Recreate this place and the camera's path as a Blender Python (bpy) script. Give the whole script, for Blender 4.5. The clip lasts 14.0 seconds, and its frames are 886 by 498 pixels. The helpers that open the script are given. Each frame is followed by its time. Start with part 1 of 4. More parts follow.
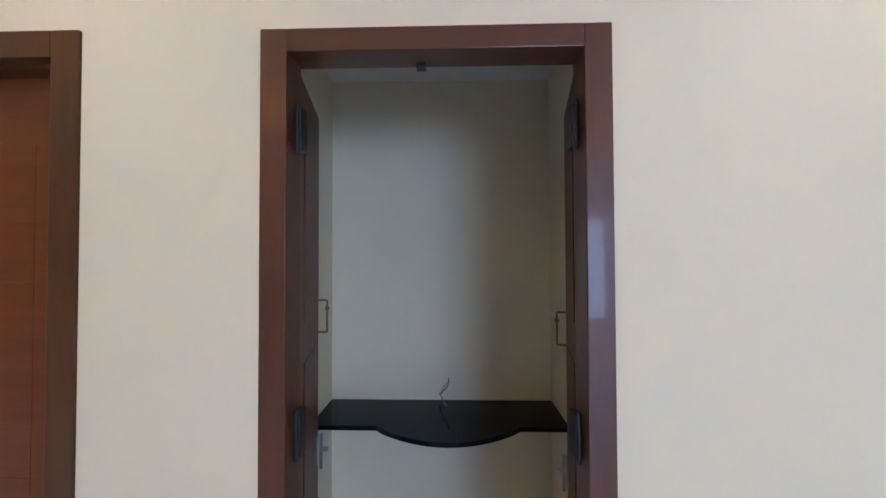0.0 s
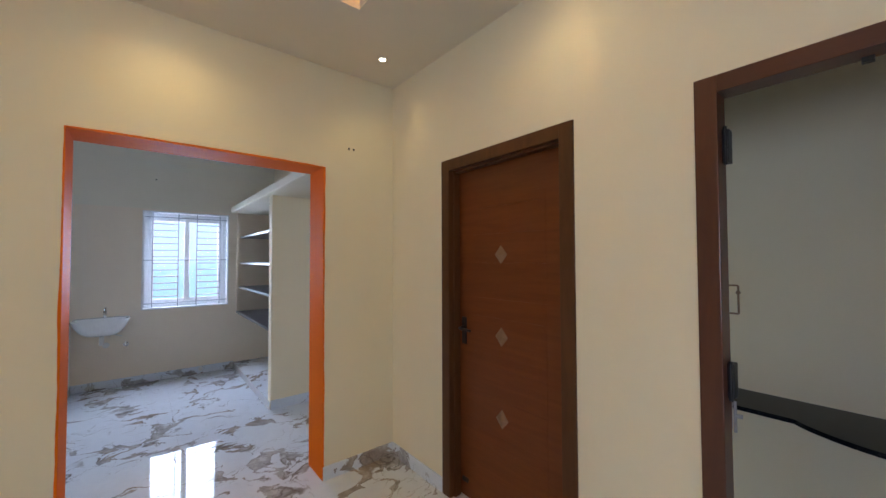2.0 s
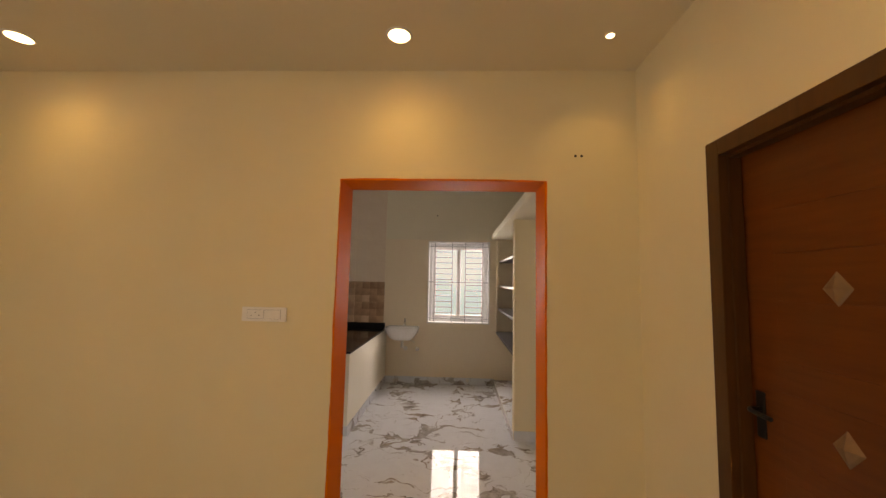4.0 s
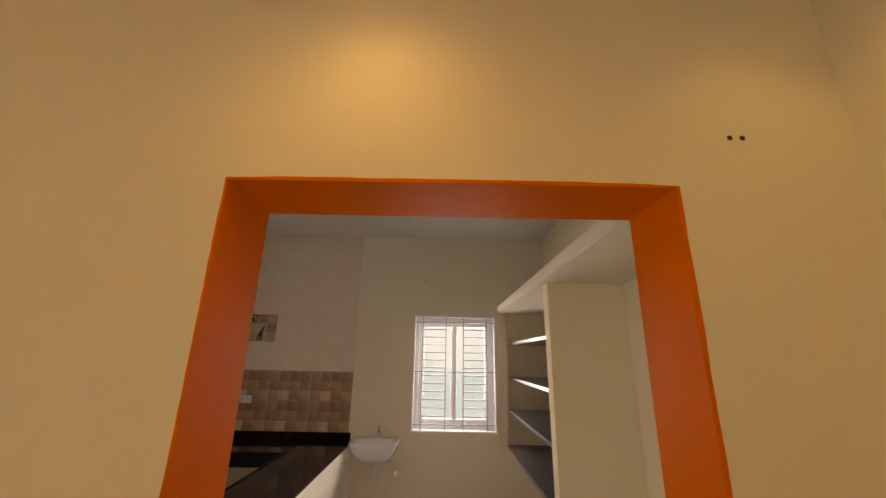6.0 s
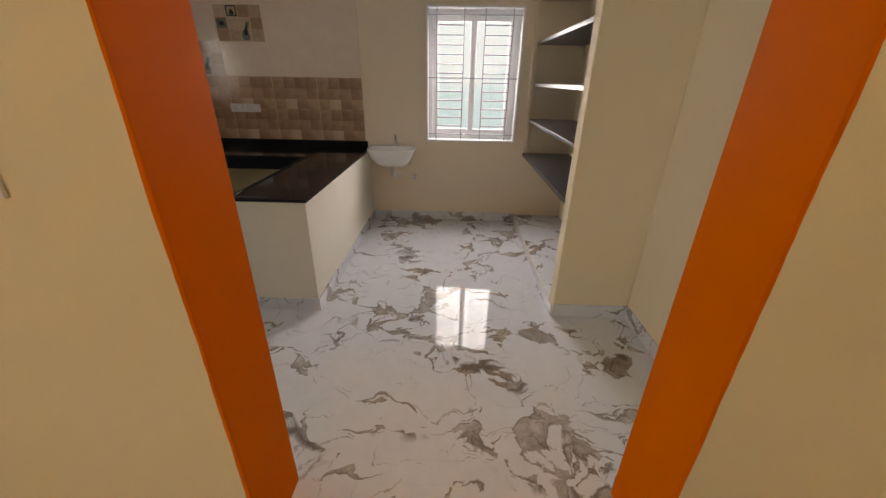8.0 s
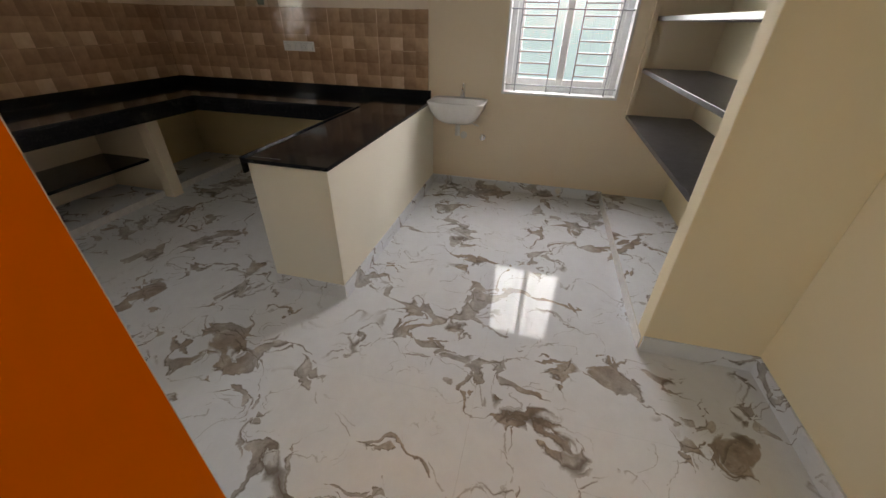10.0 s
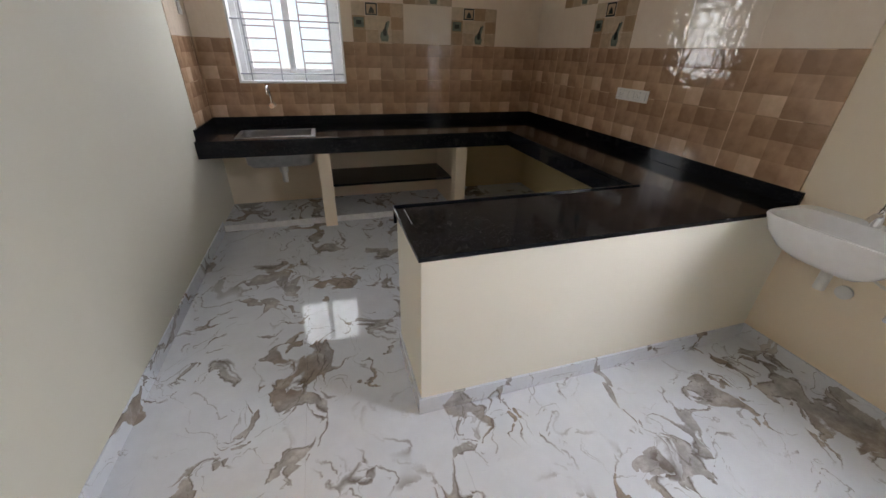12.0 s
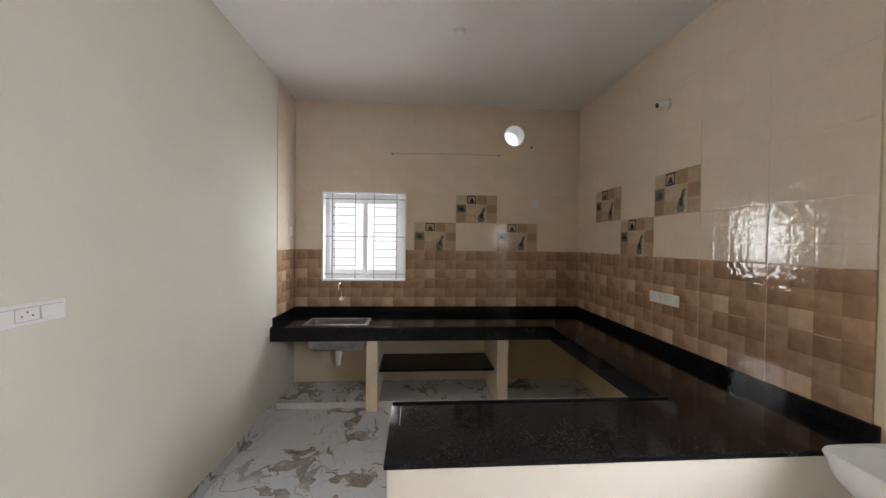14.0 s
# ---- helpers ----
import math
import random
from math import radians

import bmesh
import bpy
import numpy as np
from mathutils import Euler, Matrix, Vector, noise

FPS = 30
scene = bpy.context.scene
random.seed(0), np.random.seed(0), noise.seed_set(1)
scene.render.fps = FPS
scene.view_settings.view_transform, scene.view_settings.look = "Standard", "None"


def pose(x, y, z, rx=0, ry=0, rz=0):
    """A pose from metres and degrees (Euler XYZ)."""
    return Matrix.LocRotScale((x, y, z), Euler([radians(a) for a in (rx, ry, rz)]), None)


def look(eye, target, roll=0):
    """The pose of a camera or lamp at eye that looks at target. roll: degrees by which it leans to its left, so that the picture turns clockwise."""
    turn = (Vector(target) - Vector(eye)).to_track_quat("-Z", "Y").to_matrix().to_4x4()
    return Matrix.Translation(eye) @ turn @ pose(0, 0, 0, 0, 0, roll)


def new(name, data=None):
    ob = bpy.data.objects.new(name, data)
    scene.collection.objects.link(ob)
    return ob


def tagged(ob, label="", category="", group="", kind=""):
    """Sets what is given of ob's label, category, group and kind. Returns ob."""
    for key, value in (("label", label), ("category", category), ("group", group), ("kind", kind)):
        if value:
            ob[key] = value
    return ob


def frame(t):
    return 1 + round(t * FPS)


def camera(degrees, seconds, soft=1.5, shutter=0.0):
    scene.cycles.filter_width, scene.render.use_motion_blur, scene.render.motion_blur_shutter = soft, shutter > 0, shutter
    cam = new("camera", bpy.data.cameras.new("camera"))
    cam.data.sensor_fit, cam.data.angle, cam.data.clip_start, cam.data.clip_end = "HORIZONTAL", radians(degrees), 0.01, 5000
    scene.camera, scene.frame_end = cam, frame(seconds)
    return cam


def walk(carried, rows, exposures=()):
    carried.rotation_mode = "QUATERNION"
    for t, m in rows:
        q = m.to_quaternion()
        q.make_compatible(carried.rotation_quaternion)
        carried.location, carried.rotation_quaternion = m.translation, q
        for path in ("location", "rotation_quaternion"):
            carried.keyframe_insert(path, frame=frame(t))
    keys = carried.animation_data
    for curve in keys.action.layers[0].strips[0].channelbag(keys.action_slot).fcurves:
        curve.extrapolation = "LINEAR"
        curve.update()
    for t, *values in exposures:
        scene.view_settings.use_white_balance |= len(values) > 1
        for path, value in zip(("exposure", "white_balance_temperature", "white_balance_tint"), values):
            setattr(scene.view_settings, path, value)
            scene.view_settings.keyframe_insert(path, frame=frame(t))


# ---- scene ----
cam = camera(100.5, 14.0)
PATH = [
    (0, (0.236, 0.673, 1.539), (0.183, 2.672, 1.578), -0.2),
    (0.5, (0.296, 0.296, 1.582), (0.166, 2.292, 1.59), 0.1),
    (1, (0.307, 0.057, 1.583), (-0.067, 2.022, 1.588), -0.4),
    (1.5, (0.258, 0.018, 1.55), (-0.748, 1.746, 1.576), -0.5),
    (2, (0.185, 0.078, 1.493), (-1.362, 1.344, 1.547), -0.2),
    (2.5, (0.174, 0.255, 1.465), (-1.719, 0.895, 1.55), 0.8),
    (3, (0.205, 0.464, 1.484), (-1.79, 0.57, 1.567), 1.1),
    (3.2, (0.206, 0.521, 1.487), (-1.793, 0.516, 1.568), 1.2),
    (5.3, (-1.018, 0.43, 1.636), (-2.974, 0.411, 2.053), 1.1),
    (5.5, (-1.136, 0.407, 1.654), (-3.07, 0.399, 2.164), 1.1),
    (6, (-1.348, 0.397, 1.663), (-3.269, 0.396, 2.22), 1.1),
    (6.5, (-1.441, 0.394, 1.633), (-3.396, 0.392, 2.057), 1.1),
    (7, (-1.481, 0.392, 1.572), (-3.48, 0.393, 1.509), 1.0),
    (7.5, (-1.513, 0.40, 1.558), (-3.426, 0.396, 0.96), 1.0),
    (7.7, (-1.554, 0.378, 1.508), (-3.41, 0.386, 0.763), 1.2),
    (9.8, (-2.073, 0.428, 1.42), (-3.745, 0.155, 0.356), 1.4),
    (10, (-2.227, 0.427, 1.407), (-3.877, 0.027, 0.35), 1.3),
    (10.5, (-2.527, 0.46, 1.416), (-4.069, -0.301, 0.395), 1.3),
    (11, (-2.831, 0.505, 1.426), (-4.093, -0.696, 0.444), 1.3),
    (11.5, (-3.159, 0.507, 1.413), (-4.065, -0.993, 0.449), 1.6),
    (12, (-3.473, 0.552, 1.423), (-4.012, -1.125, 0.477), 1.6),
    (12.5, (-3.754, 0.628, 1.455), (-3.997, -1.141, 0.554), 1.1),
    (13, (-3.827, 0.695, 1.501), (-4.011, -1.182, 0.835), 1.1),
    (13.5, (-3.823, 0.725, 1.542), (-3.988, -1.244, 1.237), 0.9),
    (14, (-3.831, 0.749, 1.564), (-3.978, -1.246, 1.528), 0.7),
]
EXPOSURES = [
    (0, 0.4, 5050, 26), (0.5, 0.2, 5150, 26), (1.0, 0.08, 5250, 25), (1.6, 0.0, 5550, 25), (2.1, -0.28, 6250, 25), (2.6, -0.6, 7800, 31), (3, -0.6, 9600, 33),
    (5.3, -0.58, 12300, 36), (6.0, -0.52, 12000, 36), (6.5, -0.53, 11200, 36), (7.5, -0.48, 10000, 32), (9.8, -0.42, 9400, 27),
    (10.6, -0.45, 8300, 22), (11.2, -0.45, 8100, 24), (12.0, 0.04, 8100, 25), (12.6, 0.05, 8100, 24), (14, 0.3, 8300, 25),
]
walk(cam, [(t, look(eye, target, roll)) for t, eye, target, roll in PATH], EXPOSURES)

# ---- world and light ----
world = bpy.data.worlds.new("sky")
scene.world = world
world.use_nodes = True
wn = world.node_tree
sky = wn.nodes.new("ShaderNodeTexSky")
sky.sky_type, sky.sun_disc = "NISHITA", False
sky.sun_elevation, sky.sun_rotation = radians(50), radians(120)
wn.links.new(sky.outputs["Color"], wn.nodes["Background"].inputs["Color"])
wn.nodes["Background"].inputs["Strength"].default_value = 0.12

sun = new("sun", bpy.data.lights.new("sun", "SUN"))
sun.data.energy, sun.data.angle, sun.data.color = 1.0, radians(12), (1.0, 0.97, 0.92)
sun.matrix_world = look((6, 10, 14), (0, 0, 0))


def window_light(name, eye, target, w, h, watts, color):
    """The sky's light that comes in through an opening."""
    ob = new(name, bpy.data.lights.new(name, "AREA"))
    ob.data.shape, ob.data.size, ob.data.size_y = "RECTANGLE", w, h
    ob.data.energy, ob.data.color = watts, color
    ob.matrix_world = look(eye, target)
    return ob


DAY = (0.68, 0.825, 1.0)
WARM = (1.0, 0.795, 0.31)

# ---- materials ----
def node_material(name, rough=0.5, metal=0.0, color=(0.8, 0.8, 0.8)):
    m = bpy.data.materials.new(name)
    m.use_nodes = True
    b = m.node_tree.nodes["Principled BSDF"]
    b.inputs["Roughness"].default_value = rough
    b.inputs["Metallic"].default_value = metal
    b.inputs["Base Color"].default_value = (*color, 1)
    return m, m.node_tree.nodes, m.node_tree.links, b


def add(nodes, kind, **values):
    n = nodes.new(kind)
    for k, v in values.items():
        n.inputs[k].default_value = v
    return n


def coords(nodes, links, space="Object", scale=(1, 1, 1)):
    tc = nodes.new("ShaderNodeTexCoord")
    mp = nodes.new("ShaderNodeMapping")
    mp.inputs["Scale"].default_value = scale
    links.new(tc.outputs[space], mp.inputs["Vector"])
    return mp.outputs["Vector"]


def ramp(nodes, links, source, stops):
    r = nodes.new("ShaderNodeValToRGB")
    e = r.color_ramp.elements
    while len(e) < len(stops):
        e.new(0.5)
    for el, (pos, col) in zip(e, stops):
        el.position = pos
        el.color = (*col, 1) if len(col) == 3 else col
    links.new(source, r.inputs["Fac"])
    return r.outputs["Color"]


def mix(nodes, links, fac, a, b, mode="MIX"):
    n = nodes.new("ShaderNodeMix")
    n.data_type, n.blend_type = "RGBA", mode
    for sock, v in ((n.inputs[0], fac), (n.inputs[6], a), (n.inputs[7], b)):
        if hasattr(v, "is_linked"):
            links.new(v, sock)
        elif isinstance(v, (int, float)):
            sock.default_value = v
        else:
            sock.default_value = (*v, 1)
    return n.outputs[2]


def math_node(nodes, links, op, a, b=0.0):
    n = nodes.new("ShaderNodeMath")
    n.operation = op
    for sock, v in ((n.inputs[0], a), (n.inputs[1], b)):
        if hasattr(v, "is_linked"):
            links.new(v, sock)
        else:
            sock.default_value = v
    return n.outputs[0]


def bump(nodes, links, bsdf, height, strength=0.2, distance=0.002):
    n = nodes.new("ShaderNodeBump")
    n.inputs["Strength"].default_value, n.inputs["Distance"].default_value = strength, distance
    links.new(height, n.inputs["Height"])
    links.new(n.outputs["Normal"], bsdf.inputs["Normal"])


def paint(name, a, b, rough=0.78, grain=60.0, strength=0.12):
    """Rolled wall paint: faint patches, roller grain, slow waves of the plaster."""
    m, n, l, s = node_material(name, rough)
    v = coords(n, l)
    big = add(n, "ShaderNodeTexNoise", Scale=1.3, Detail=4.0, Roughness=0.6)
    fine = add(n, "ShaderNodeTexNoise", Scale=grain, Detail=3.0)
    slow = add(n, "ShaderNodeTexNoise", Scale=5.0, Detail=2.0)
    for t in (big, fine, slow):
        l.new(v, t.inputs["Vector"])
    l.new(ramp(n, l, big.outputs["Fac"], [(0.3, a), (0.7, b)]), s.inputs["Base Color"])
    h = math_node(n, l, "ADD", math_node(n, l, "MULTIPLY", fine.outputs["Fac"], 0.15), slow.outputs["Fac"])
    s.inputs["Specular IOR Level"].default_value = 0.3
    bump(n, l, s, h, strength, 0.004)
    return m


def plain(name, color, rough=0.5, metal=0.0, grain=25.0, vary=0.12):
    m, n, l, s = node_material(name, rough, metal)
    t = add(n, "ShaderNodeTexNoise", Scale=grain, Detail=4.0)
    l.new(coords(n, l), t.inputs["Vector"])
    lo = tuple(c * (1 - vary) for c in color)
    hi = tuple(min(1, c * (1 + vary)) for c in color)
    l.new(ramp(n, l, t.outputs["Fac"], [(0.3, lo), (0.7, hi)]), s.inputs["Base Color"])
    return m


def wood(name, dark, light, rough, stretch, coat=0.0):
    m, n, l, s = node_material(name, rough)
    t = add(n, "ShaderNodeTexNoise", Scale=1.0, Detail=6.0, Roughness=0.65, Distortion=0.6)
    l.new(coords(n, l, scale=stretch), t.inputs["Vector"])
    l.new(ramp(n, l, t.outputs["Fac"], [(0.3, dark), (0.72, light)]), s.inputs["Base Color"])
    s.inputs["Coat Weight"].default_value = coat
    s.inputs["Coat Roughness"].default_value = 0.06
    bump(n, l, s, t.outputs["Fac"], 0.15, 0.001)
    return m


def marble(name):
    """Polished white tile with a print of ragged grey-brown stains that hang on thin dark cracks."""
    m, n, l, s = node_material(name, 0.006)
    s.inputs["IOR"].default_value = 1.33
    geo = n.new("ShaderNodeNewGeometry")
    pos = geo.outputs["Position"]

    def shifted(source, noise, amount):
        v = n.new("ShaderNodeVectorMath")
        v.operation = "MULTIPLY_ADD"
        l.new(noise.outputs["Color"], v.inputs[0])
        v.inputs[1].default_value = (amount, amount, 0)
        l.new(source, v.inputs[2])
        return v.outputs[0]

    def field(source, scale, detail, at, rough=0.5):
        off = n.new("ShaderNodeVectorMath")
        off.inputs[1].default_value = at
        l.new(source, off.inputs[0])
        t = add(n, "ShaderNodeTexNoise", Scale=scale, Detail=detail, Roughness=rough)
        l.new(off.outputs[0], t.inputs["Vector"])
        return t

    def above(value, lo, hi):
        return ramp(n, l, value, [(lo, (0, 0, 0)), (hi, (1, 1, 1))])

    flow = n.new("ShaderNodeMapping")
    flow.inputs["Scale"].default_value = (1.08, 0.92, 1.0)
    flow.inputs["Rotation"].default_value = (0, 0, radians(24))
    l.new(pos, flow.inputs["Vector"])
    slow = shifted(flow.outputs["Vector"], field(pos, 2.4, 2.0, (1.1, 4.2, 0)), 0.42)
    ragged = shifted(slow, field(pos, 9.0, 4.0, (7.3, 0.4, 0), 0.6), 0.10)
    flake = add(n, "ShaderNodeTexVoronoi", Scale=13.0)
    l.new(ragged, flake.inputs["Vector"])
    ragged = shifted(ragged, flake, 0.055)
    main = field(ragged, 2.6, 1.0, (0, 0, 0)).outputs["Fac"]
    side = field(ragged, 3.3, 1.0, (5.2, 9.1, 0)).outputs["Fac"]
    hair = field(ragged, 4.4, 1.0, (2.9, 6.6, 0)).outputs["Fac"]
    where = field(slow, 2.3, 2.0, (3.7, 8.1, 0)).outputs["Fac"]
    where_b = field(slow, 2.6, 2.0, (8.8, 1.9, 0)).outputs["Fac"]
    cloud = field(pos, 9.0, 5.0, (0, 0, 0), 0.7).outputs["Fac"]
    warm = field(pos, 2.0, 1.0, (6.0, 2.0, 0)).outputs["Fac"]

    def stain(value, width):
        """Ragged patch on one side of the line value = 0.5: its cover and its dark rim."""
        d = math_node(n, l, "SUBTRACT", value, 0.5)
        inside = math_node(n, l, "GREATER_THAN", d, 0.0)
        rest = math_node(n, l, "SUBTRACT", width, d)
        cover = math_node(n, l, "MULTIPLY", inside, above(rest, 0.0, 0.010))
        edge = math_node(n, l, "MULTIPLY", cover, ramp(n, l, rest, [(0.0, (1, 1, 1)), (0.014, (0, 0, 0))]))
        return d, cover, edge

    width_a = math_node(n, l, "MULTIPLY", above(where, 0.50, 0.66), 0.125)
    width_b = math_node(n, l, "MULTIPLY", above(where_b, 0.52, 0.68), 0.11)
    d_a, cover_a, edge_a = stain(main, width_a)
    d_b, cover_b, edge_b = stain(side, width_b)
    cover = math_node(n, l, "MAXIMUM", cover_a, cover_b)
    edge = math_node(n, l, "MAXIMUM", edge_a, edge_b)

    def crack(d, width, mask, lo, hi):
        line = ramp(n, l, math_node(n, l, "ABSOLUTE", d), [(0.0, (1, 1, 1)), (width, (0, 0, 0))])
        return math_node(n, l, "MULTIPLY", line, above(mask, lo, hi))

    lines = math_node(n, l, "MAXIMUM", crack(d_a, 0.008, where, 0.41, 0.50), crack(d_b, 0.008, where_b, 0.43, 0.52))
    thin = crack(math_node(n, l, "SUBTRACT", hair, 0.5), 0.007, where_b, 0.47, 0.55)
    lines = math_node(n, l, "MAXIMUM", lines, math_node(n, l, "MULTIPLY", thin, 0.7))
    base = ramp(n, l, cloud, [(0.35, (0.765, 0.815, 0.87)), (0.7, (0.71, 0.755, 0.81))])
    grey = ramp(n, l, cloud, [(0.36, (0.26, 0.245, 0.24)), (0.50, (0.40, 0.385, 0.38)), (0.64, (0.60, 0.595, 0.60))])
    tan = ramp(n, l, cloud, [(0.36, (0.22, 0.16, 0.115)), (0.52, (0.34, 0.27, 0.215)), (0.66, (0.50, 0.44, 0.38))])
    c = mix(n, l, math_node(n, l, "MULTIPLY", cover, 0.88), base, mix(n, l, above(warm, 0.47, 0.60), grey, tan))
    c = mix(n, l, math_node(n, l, "MULTIPLY", edge, 0.6), c, (0.15, 0.115, 0.09))
    c = mix(n, l, math_node(n, l, "MULTIPLY", lines, 0.8), c, (0.14, 0.11, 0.09))
    l.new(c, s.inputs["Base Color"])
    return m


def granite(name):
    m, n, l, s = node_material(name, 0.09)
    v = coords(n, l)
    t = add(n, "ShaderNodeTexVoronoi", Scale=220.0)
    u = add(n, "ShaderNodeTexNoise", Scale=14.0, Detail=5.0, Roughness=0.7)
    l.new(v, t.inputs["Vector"])
    l.new(v, u.inputs["Vector"])
    sep = n.new("ShaderNodeSeparateColor")
    l.new(t.outputs["Color"], sep.inputs["Color"])
    speck = ramp(n, l, sep.outputs["Red"], [(0.8, (0.006, 0.007, 0.010)), (1.0, (0.035, 0.036, 0.04))])
    dust = add(n, "ShaderNodeTexNoise", Scale=9.0, Detail=8.0, Roughness=0.75)
    l.new(v, dust.inputs["Vector"])
    film = ramp(n, l, dust.outputs["Fac"], [(0.56, (0, 0, 0)), (0.72, (0.15, 0.15, 0.15))])
    speck = mix(n, l, film, speck, (0.22, 0.21, 0.21))
    s.inputs["Specular IOR Level"].default_value = 0.2
    l.new(speck, s.inputs["Base Color"])
    l.new(ramp(n, l, u.outputs["Fac"], [(0.35, (0.045, 0.045, 0.045)), (0.7, (0.16, 0.16, 0.16))]), s.inputs["Roughness"])
    return m


def checker_tile(name):
    """Glazed wall tile printed with four by three tan squares, each with its own shade and a hand-made pillow."""
    m, n, l, s = node_material(name, 0.02)
    tc = n.new("ShaderNodeTexCoord")
    sc = n.new("ShaderNodeMapping")
    sc.inputs["Scale"].default_value = (1 / 0.1125, 1.0, 1 / 0.1)
    l.new(tc.outputs["Object"], sc.inputs["Vector"])
    fl = n.new("ShaderNodeVectorMath")
    fl.operation = "FLOOR"
    l.new(sc.outputs["Vector"], fl.inputs[0])
    fr = n.new("ShaderNodeVectorMath")
    fr.operation = "FRACTION"
    l.new(sc.outputs["Vector"], fr.inputs[0])
    flat = n.new("ShaderNodeVectorMath")
    flat.operation = "MULTIPLY"
    flat.inputs[1].default_value = (1, 0, 1)
    l.new(fl.outputs[0], flat.inputs[0])
    wn_ = n.new("ShaderNodeTexWhiteNoise")
    wn_.noise_dimensions = "3D"
    l.new(flat.outputs[0], wn_.inputs["Vector"])
    sepf = n.new("ShaderNodeSeparateXYZ")
    l.new(fr.outputs[0], sepf.inputs[0])
    sepi = n.new("ShaderNodeSeparateXYZ")
    l.new(fl.outputs[0], sepi.inputs[0])
    par = math_node(n, l, "PINGPONG", math_node(n, l, "ADD", sepi.outputs["X"], sepi.outputs["Z"]), 1.0)
    cloud = add(n, "ShaderNodeTexNoise", Scale=14.0, Detail=4.0, Roughness=0.6)
    l.new(tc.outputs["Object"], cloud.inputs["Vector"])
    shade = math_node(n, l, "ADD", math_node(n, l, "MULTIPLY", par, 0.16), math_node(n, l, "MULTIPLY", wn_.outputs["Value"], 0.52))
    grad = math_node(n, l, "MULTIPLY", math_node(n, l, "ADD", sepf.outputs["X"], math_node(n, l, "SUBTRACT", 1.0, sepf.outputs["Z"])), 0.13)
    shade = math_node(n, l, "ADD", math_node(n, l, "ADD", shade, grad), math_node(n, l, "MULTIPLY", cloud.outputs["Fac"], 0.5))
    l.new(ramp(n, l, shade, [(0.36, (0.80, 0.585, 0.42)), (0.62, (0.62, 0.405, 0.265)), (1.06, (0.33, 0.19, 0.115))]), s.inputs["Base Color"])
    wave = add(n, "ShaderNodeTexNoise", Scale=24.0, Detail=1.0)
    l.new(tc.outputs["Object"], wave.inputs["Vector"])
    px = math_node(n, l, "PINGPONG", sepf.outputs["X"], 0.5)
    pz = math_node(n, l, "PINGPONG", sepf.outputs["Z"], 0.5)
    pil = math_node(n, l, "MINIMUM", math_node(n, l, "MULTIPLY", math_node(n, l, "MINIMUM", px, pz), 9.0), 1.0)
    bump(n, l, s, math_node(n, l, "ADD", math_node(n, l, "MULTIPLY", wave.outputs["Fac"], 1.3), math_node(n, l, "MULTIPLY", pil, 0.2)), 1.0, 0.0016)
    s.inputs["IOR"].default_value = 1.56
    return m


def cream_tile(name):
    """Cream glazed tile pressed with four by three shallow cushions."""
    m, n, l, s = node_material(name, 0.02)
    tc = n.new("ShaderNodeTexCoord")
    v = tc.outputs["Object"]
    t = add(n, "ShaderNodeTexNoise", Scale=6.0, Detail=5.0, Roughness=0.65)
    w = add(n, "ShaderNodeTexNoise", Scale=24.0, Detail=1.0)
    sc = n.new("ShaderNodeMapping")
    sc.inputs["Scale"].default_value = (1 / 0.1125, 1.0, 1 / 0.1)
    for k in (t.inputs["Vector"], w.inputs["Vector"], sc.inputs["Vector"]):
        l.new(v, k)
    fr = n.new("ShaderNodeVectorMath")
    fr.operation = "FRACTION"
    l.new(sc.outputs["Vector"], fr.inputs[0])
    sp = n.new("ShaderNodeSeparateXYZ")
    l.new(fr.outputs[0], sp.inputs[0])
    px = math_node(n, l, "PINGPONG", sp.outputs["X"], 0.5)
    pz = math_node(n, l, "PINGPONG", sp.outputs["Z"], 0.5)
    pil = math_node(n, l, "MINIMUM", math_node(n, l, "MULTIPLY", math_node(n, l, "MINIMUM", px, pz), 12.0), 1.0)
    l.new(ramp(n, l, t.outputs["Fac"], [(0.3, (0.82, 0.68, 0.555)), (0.7, (0.87, 0.745, 0.62))]), s.inputs["Base Color"])
    bump(n, l, s, math_node(n, l, "ADD", math_node(n, l, "MULTIPLY", w.outputs["Fac"], 1.3), math_node(n, l, "MULTIPLY", pil, 0.2)), 1.0, 0.0016)
    s.inputs["IOR"].default_value = 1.56
    return m


M_HALL = paint("hall_cream_paint", (0.80, 0.71, 0.495), (0.83, 0.745, 0.54))
M_PRAYER = paint("prayer_room_cream_paint", (0.81, 0.73, 0.51), (0.84, 0.765, 0.555))
M_CEIL_HALL = paint("ceiling_cream_paint", (0.75, 0.67, 0.52), (0.79, 0.71, 0.56), 0.7)
M_BODY = paint("pale_cream_paint", (0.845, 0.82, 0.715), (0.88, 0.855, 0.75))
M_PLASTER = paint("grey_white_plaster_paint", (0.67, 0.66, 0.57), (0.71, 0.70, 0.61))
# Hall cream made lighter: bounce light on the kitchen's north side is in the colour.
M_NORTH = paint("bounce_lit_cream_paint", (0.87, 0.77, 0.56), (0.90, 0.80, 0.59))
M_KITCHEN = paint("kitchen_cream_paint", (0.85, 0.735, 0.585), (0.88, 0.775, 0.625))
M_CEIL = paint("ceiling_white_paint", (0.80, 0.79, 0.76), (0.84, 0.83, 0.80), 0.7)
M_ORANGE = paint("orange_gloss_paint", (0.76, 0.146, 0.002), (0.80, 0.166, 0.003), 0.6, 40.0, 0.2)
M_MARBLE = marble("marble_print_tile")
M_GRANITE = granite("black_granite")
